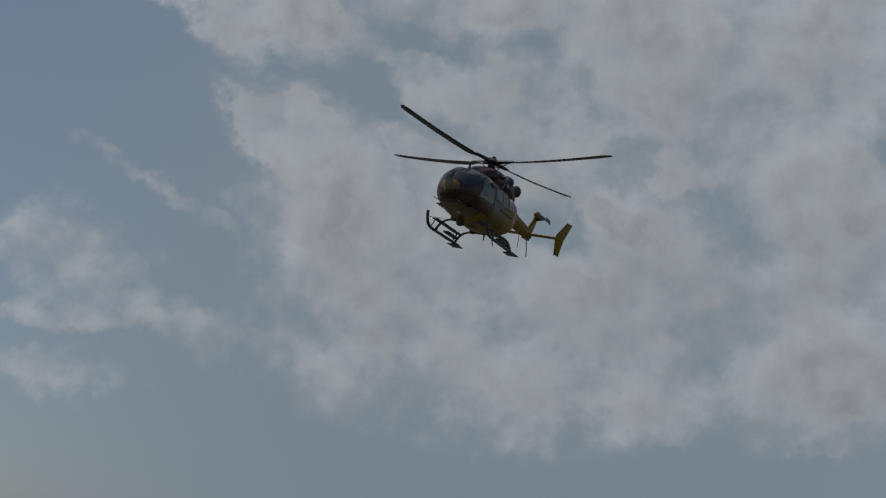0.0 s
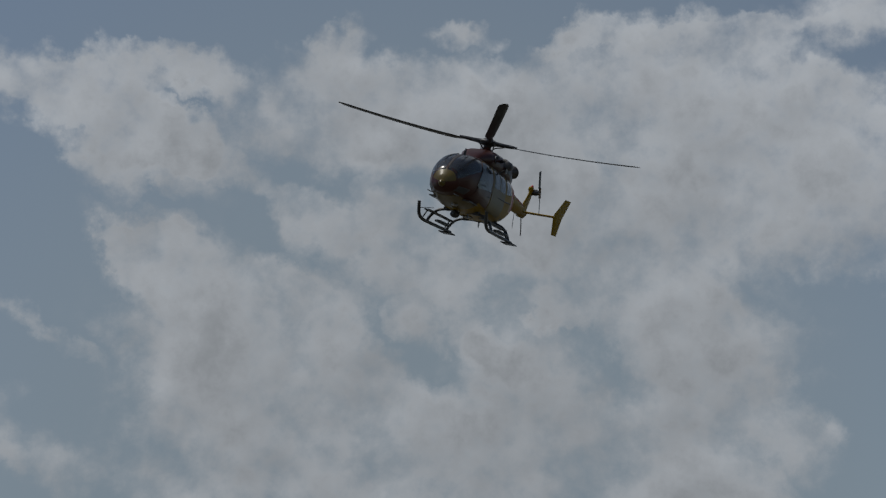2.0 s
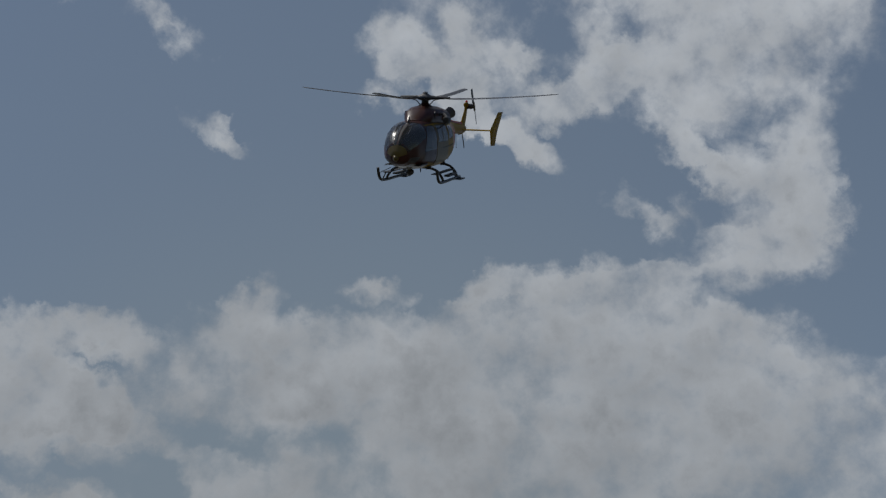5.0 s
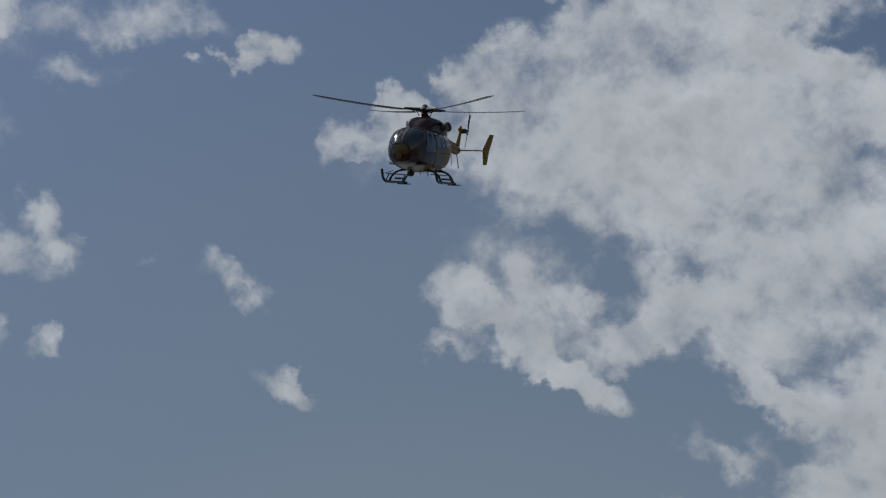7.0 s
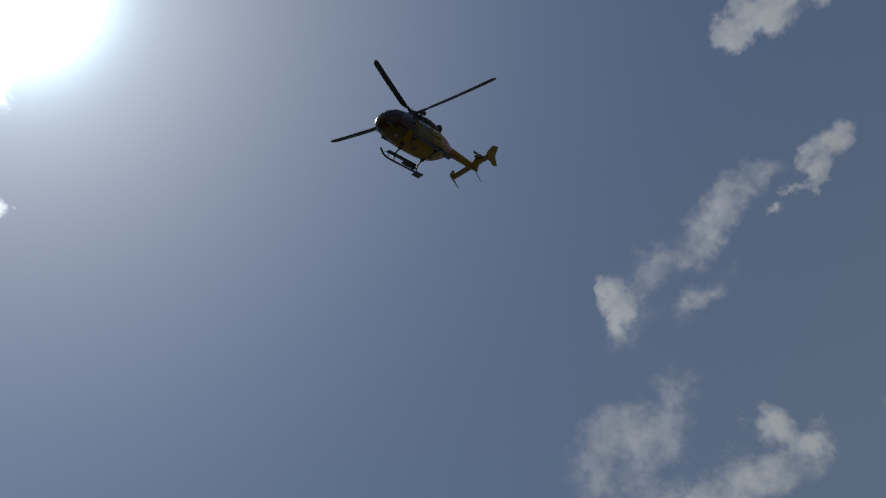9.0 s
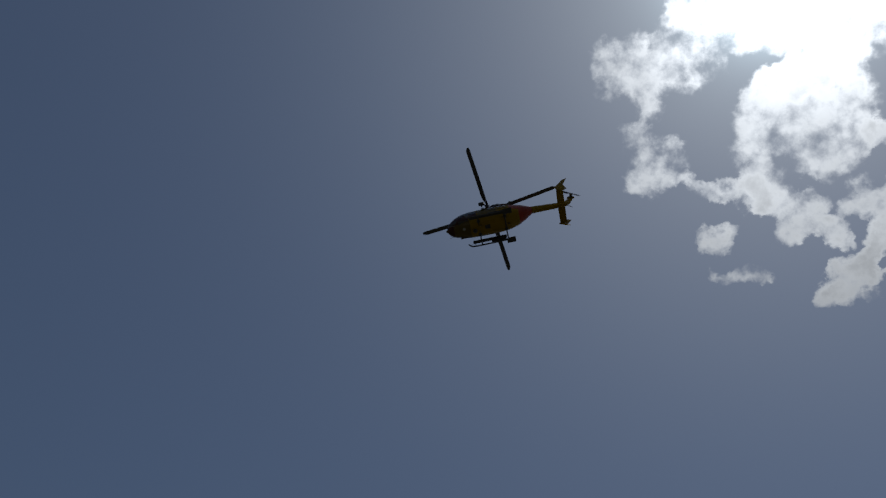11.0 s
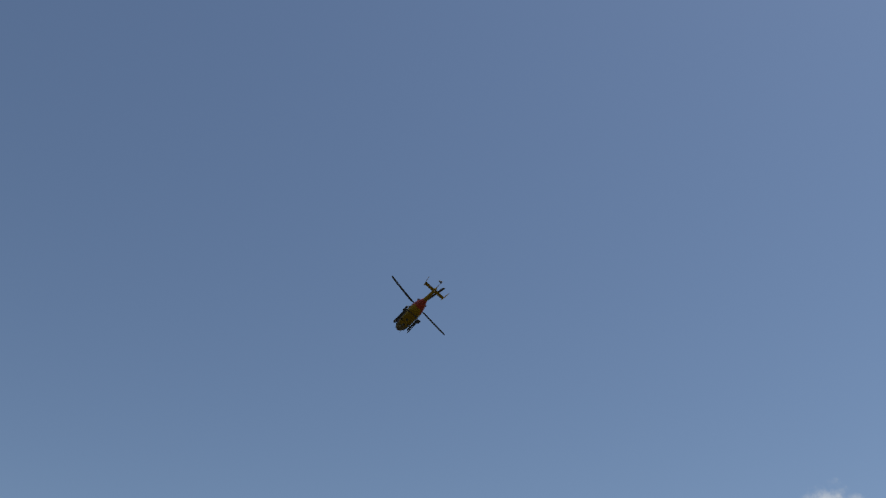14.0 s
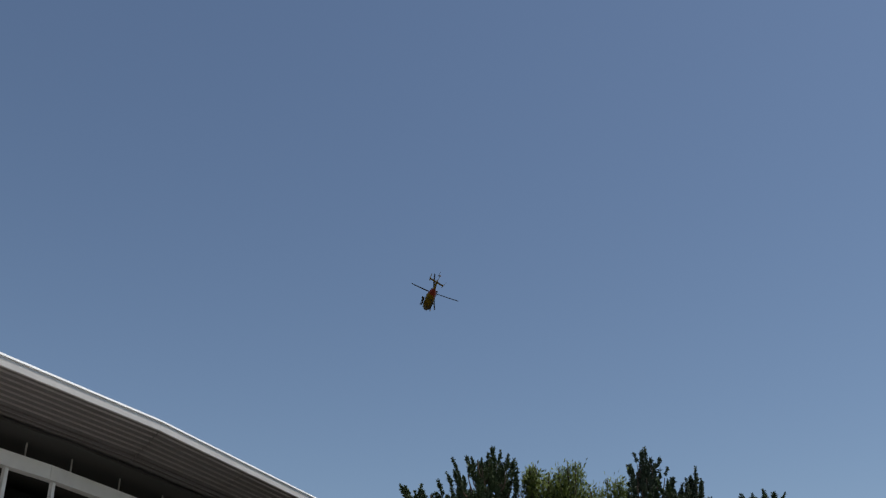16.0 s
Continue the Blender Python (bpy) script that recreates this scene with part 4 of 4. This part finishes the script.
        part("back_wall", slab(a, b, 14.6, 14.9, 0, top), RENDERED, house, smooth=False)
        # wall coloured dark to stand for the unlit room
        part("inner_wall", slab(a, b, 8.0, 8.2, 0, top - 0.12), SHADED_INSIDE, house, smooth=False)
    part("end_wall", slab(U0, U0 + 0.3, front + 0.3, 14.5, 0, top - 0.12), RENDERED, house, smooth=False)
    part("end_wall", slab(U1 - 0.3, U1, front + 0.3, 14.5, 0, top - 0.12), RENDERED, house, smooth=False)


make_building()


# ---- trees ----
def needle_tuft(bm, at, up, size, rng, count=30):
    """A rounded clump of short blades round a shoot."""
    ref = up.orthogonal().normalized()
    for k in range(count):
        a = rng.uniform(0, 2 * math.pi)
        lean = rng.uniform(0.1, 1.35)
        side = Matrix.Rotation(a, 3, up) @ ref
        d = (up * math.cos(lean) + side * math.sin(lean)).normalized()
        base = at + up * size * rng.uniform(-0.7, 0.7)
        l = size * rng.uniform(0.34, 0.55)
        w = d.cross(side.cross(up) * rng.uniform(-1, 1) + up * rng.uniform(-1, 1)).normalized() * size * rng.uniform(0.06, 0.1)
        vs = [bm.verts.new(p) for p in (base, base + d * l * 0.6 - w, base + d * l, base + d * l * 0.6 + w)]
        bm.faces.new(vs)


def conifer(name, label, place, height, radius, mat, seed, top_shoots=6, base=0.25, density=1.0):
    """A pine: tapered trunk, whorls of limbs that turn up at their ends, tufts of needles on the shoots."""
    rng = random.Random(seed)
    tree = new(name)
    tagged(tree, label, "tree", "trees behind the building")
    tree.matrix_world = Matrix.Translation(place)
    lean = Vector((rng.uniform(-0.3, 0.3), rng.uniform(-0.3, 0.3), 0))
    axis = lambda s: Vector((0, 0, height * s)) + lean * s * s
    trunk = tube([axis(k / 12) for k in range(13)], [0.24 * (1 - k / 12) ** 0.8 + 0.015 for k in range(13)], 10)
    bm = bmesh.new()
    s = base
    up = Vector((0, 0, 1))
    while s < 0.985:
        limbs = rng.randint(4, 6)
        r = radius * min(1, ((1 - s) / 0.42) ** 0.75) * (0.75 + 0.25 * min(1, (s - base) * 6))
        turn = rng.uniform(0, 6.28)
        for k in range(limbs):
            a = turn + 2 * math.pi * k / limbs + rng.uniform(-0.35, 0.35)
            out = Vector((math.cos(a), math.sin(a), 0))
            l = r * rng.uniform(0.6, 1.15)
            rise = rng.uniform(0.2, 0.45) * l + 0.2
            root = axis(s)
            pts = [root, root + out * l * 0.5 + up * rise * 0.2, root + out * l * 0.85 + up * rise * 0.55, root + out * l + up * (rise + 0.25)]
            limb = curve(pts, 7)
            add_tube(trunk, limb, [0.05 * (1 - q / 7) * (0.5 + l / 3) + 0.008 for q in range(7)], 5)
            shoots = max(3, int(l * 8.5 * density))
            for q in range(shoots):
                u = 0.25 + 0.75 * (q + rng.random()) / shoots
                p = limb[min(6, int(u * 6))].lerp(limb[min(6, int(u * 6) + 1)], u * 6 % 1)
                side = Vector((rng.uniform(-1, 1), rng.uniform(-1, 1), rng.uniform(-0.1, 0.6))) * 0.34 * (0.4 + u)
                tip = p + side
                d = (up * 1.2 + side * 0.8 + out * 0.3).normalized()
                needle_tuft(bm, tip, d, rng.uniform(0.2, 0.32), rng, 100)
                if rng.random() < 0.5:
                    needle_tuft(bm, tip + d * 0.22, d, rng.uniform(0.15, 0.22), rng, 66)
        s += rng.uniform(0.028, 0.045) * (1.15 - 0.4 * s)
    for k in range(top_shoots):
        p = axis(1) + Vector((rng.uniform(-0.35, 0.35), rng.uniform(-0.35, 0.35), rng.uniform(-0.75, -0.1))) * (0 if k == 0 else 1)
        for q in range(3):
            needle_tuft(bm, p + up * 0.16 * q, up, 0.24 - 0.045 * q, rng, 90)
    part("trunk", trunk, BARK, tree, "brown rough trunk and limbs")
    part("crown", bm, mat, tree, smooth=False)
    return tree


def broadleaf(name, label, place, height, radius, seed, mats):
    """A slim upright leafy tree: rising shoots with many small leaves."""
    rng = random.Random(seed)
    tree = new(name)
    tagged(tree, label, "tree", "trees behind the building")
    tree.matrix_world = Matrix.Translation(place)
    trunk = tube([(0, 0, height * 0.9 * k / 8) for k in range(9)], [0.16 * (1 - k / 8) + 0.015 for k in range(9)], 9)
    crowns = [bmesh.new(), bmesh.new()]
    for k in range(90):
        s = rng.uniform(0.25, 0.9)
        a = rng.uniform(0, 6.28)
        out = Vector((math.cos(a), math.sin(a), 0))
        l = radius * rng.uniform(0.4, 1.0) * (1.2 - 0.6 * s)
        rise = rng.uniform(0.9, 1.9)
        end = min(height - 0.1 * rng.random() * 6 * (l / radius), height * s + rise)
        root = Vector((0, 0, height * s * 0.97))
        limb = curve([root, root + out * l * 0.7 + Vector((0, 0, (end - root.z) * 0.35)), root + out * l + Vector((0, 0, end - root.z))], 8)
        add_tube(trunk, limb, [0.03 * (1 - q / 8) + 0.006 for q in range(8)], 5)
        for q in range(300):
            u = 0.15 + 0.85 * rng.random()
            p = limb[min(7, int(u * 7))] + Vector((rng.gauss(0, 0.1), rng.gauss(0, 0.1), rng.gauss(0, 0.14)))
            d = Vector((rng.uniform(-1, 1), rng.uniform(-1, 1), rng.uniform(0.5, 2.2))).normalized()
            w = d.orthogonal().normalized() * rng.uniform(0.022, 0.04)
            ln = rng.uniform(0.11, 0.19)
            # outer leaves of high shoots take the first material, all others the second
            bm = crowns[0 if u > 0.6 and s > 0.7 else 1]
            vs = [bm.verts.new(x) for x in (p, p + d * ln * 0.5 + w, p + d * ln, p + d * ln * 0.5 - w)]
            bm.faces.new(vs)
    part("trunk", trunk, BARK, tree, "brown trunk and shoots")
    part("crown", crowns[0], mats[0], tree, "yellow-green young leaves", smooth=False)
    part("inner_low_leaves", crowns[1], mats[1], tree, "darker inner and lower leaves", smooth=False)
    return tree


def spot(az, dist):
    v = way(az, 0) * dist
    return (v.x, v.y, 0)


T = 17.0
conifer("pine_tree", "tall dark green pine with upturned shoots", spot(145.65 + T, 34), 11.0, 2.5, NEEDLES, 5, density=0.85)
conifer("pine_tree", "dark green pine, lower and broader", spot(149.0 + T, 35), 10.0, 2.1, NEEDLES, 6)
conifer("pine_tree", "tall blue-green pine with a broad crown", spot(137.7 + T, 36), 11.2, 2.3, NEEDLES_BLUE, 18)
conifer("pine_tree", "blue-green pine, lower and rounded", spot(134.9 + T, 36), 10.5, 1.9, NEEDLES_BLUE, 9)
conifer("pine_tree", "dark green pine filling the row, lower and wide", spot(136.3 + T, 35), 10.0, 2.2, NEEDLES, 31)
conifer("pine_tree", "dark green pine filling the row, lower and wide", spot(147.3 + T, 35), 10.15, 1.9, NEEDLES, 33)
conifer("pine_tree", "dark green pine tip among lower trees", spot(131.5 + T, 37), 10.2, 1.0, NEEDLES, 12)
broadleaf("poplar_tree", "slim upright tree with fresh yellow-green leaves", spot(142.9 + T, 34), 11.05, 0.95, 21, (FRESH, DARK_LEAVES))
broadleaf("poplar_tree", "slim upright tree with fresh yellow-green leaves", spot(141.3 + T, 33.5), 11.0, 0.8, 22, (FRESH, DARK_LEAVES))
broadleaf("poplar_tree", "low leafy tree with bright shoots", spot(139.6 + T, 34), 10.6, 1.3, 23, (FRESH, DARK_LEAVES))

# ---- flight: seconds, place, turn ----
FLIGHT = (
    (0.0, 22.34, 33.57, 11.61, -12.9, -0.1, -143.7),
    (0.5, 19.36, 27.05, 11.05, -14.8, 2.1, -145.3),
    (1.0, 20.50, 26.94, 12.47, -13.6, 3.5, -146.1),
    (1.5, 21.94, 27.30, 14.11, -15.3, 6.9, -148.0),
    (2.0, 22.76, 26.84, 15.55, -17.3, 11.7, -148.7),
    (2.5, 23.79, 27.01, 17.42, -19.2, 14.9, -151.4),
    (3.0, 24.12, 26.25, 19.08, -19.9, 19.9, -153.6),
    (5.5, 24.13, 24.40, 30.10, -23.3, 43.9, -158.5),
    (6.0, 21.56, 22.55, 31.29, -23.6, 47.0, -156.1),
    (6.5, 21.49, 23.48, 35.70, -23.8, 47.6, -155.0),
    (7.0, 19.68, 23.14, 39.30, -24.3, 46.5, -155.0),
    (7.5, 15.86, 20.78, 39.80, -22.6, 45.9, -152.2),
    (8.0, 15.95, 24.09, 50.41, -18.7, 41.0, -150.0),
    (8.2, 13.78, 22.58, 50.47, -18.2, 40.2, -148.7),
    (9.2, -14.47, 26.34, 61.46, -11.6, 27.5, -110.5),
    (10.5, -47.54, -2.46, 67.76, 12.4, 15.1, -73.1),
    (11.0, -43.91, -14.41, 67.79, 11.5, 8.3, -75.3),
    (11.5, -42.34, -26.18, 70.46, 13.0, 5.8, -75.0),
    (12.0, -41.88, -39.63, 72.10, 17.6, 2.7, -73.3),
    (12.5, -42.27, -54.71, 74.41, 21.0, 5.1, -70.1),
    (13.0, -42.70, -75.43, 74.78, 24.4, 1.8, -74.6),
    (13.5, -39.53, -95.62, 71.34, 32.3, 5.9, -75.3),
    (14.0, -39.97, -118.16, 72.62, 32.4, 7.8, -78.3),
    (14.5, -39.98, -136.21, 78.44, 33.3, 7.3, -82.0),
    (15.0, -41.91, -155.36, 84.07, 31.2, 7.6, -84.2),
    (15.5, -43.54, -171.59, 86.21, 29.2, 11.9, -87.4),
    (16.0, -48.38, -196.32, 91.85, 31.2, 11.9, -90.7),
)
SPIN = (
    (0.0, 72),
    (0.5, 1201),
    (1.0, 2341),
    (1.5, 3476),
    (2.0, 4613),
    (2.5, 5752),
    (3.0, 6887),
    (5.5, 12564),
    (6.0, 13702),
    (6.5, 14838),
    (7.0, 15977),
    (7.5, 17110),
    (8.0, 18259),
    (10.5, 23958),
    (11.0, 25102),
    (11.5, 26239),
    (12.0, 27383),
    (12.5, 28520),
    (13.0, 29668),
    (13.5, 30808),
    (14.0, 31960),
    (14.5, 33097),
    (15.0, 34243),
    (15.5, 35387),
    (16.0, 36526),
)


def motions():
    walk(heli, [(t, pose(x, y, z, rx, ry, rz)) for t, x, y, z, rx, ry, rz in FLIGHT])
    ts, deg = [r[0] for r in SPIN], [r[1] for r in SPIN]
    steps = range(0, 481)
    walk(rotor, [(k / 30, Matrix.Translation(HUB) @ Matrix.Rotation(radians(float(np.interp(k / 30, ts, deg))), 4, "Z")) for k in steps])
    walk(tail_rotor, [(k / 30, Matrix.Translation(TAIL_HUB) @ Matrix.Rotation(radians(74.0 * k), 4, "Y")) for k in steps])


motions()
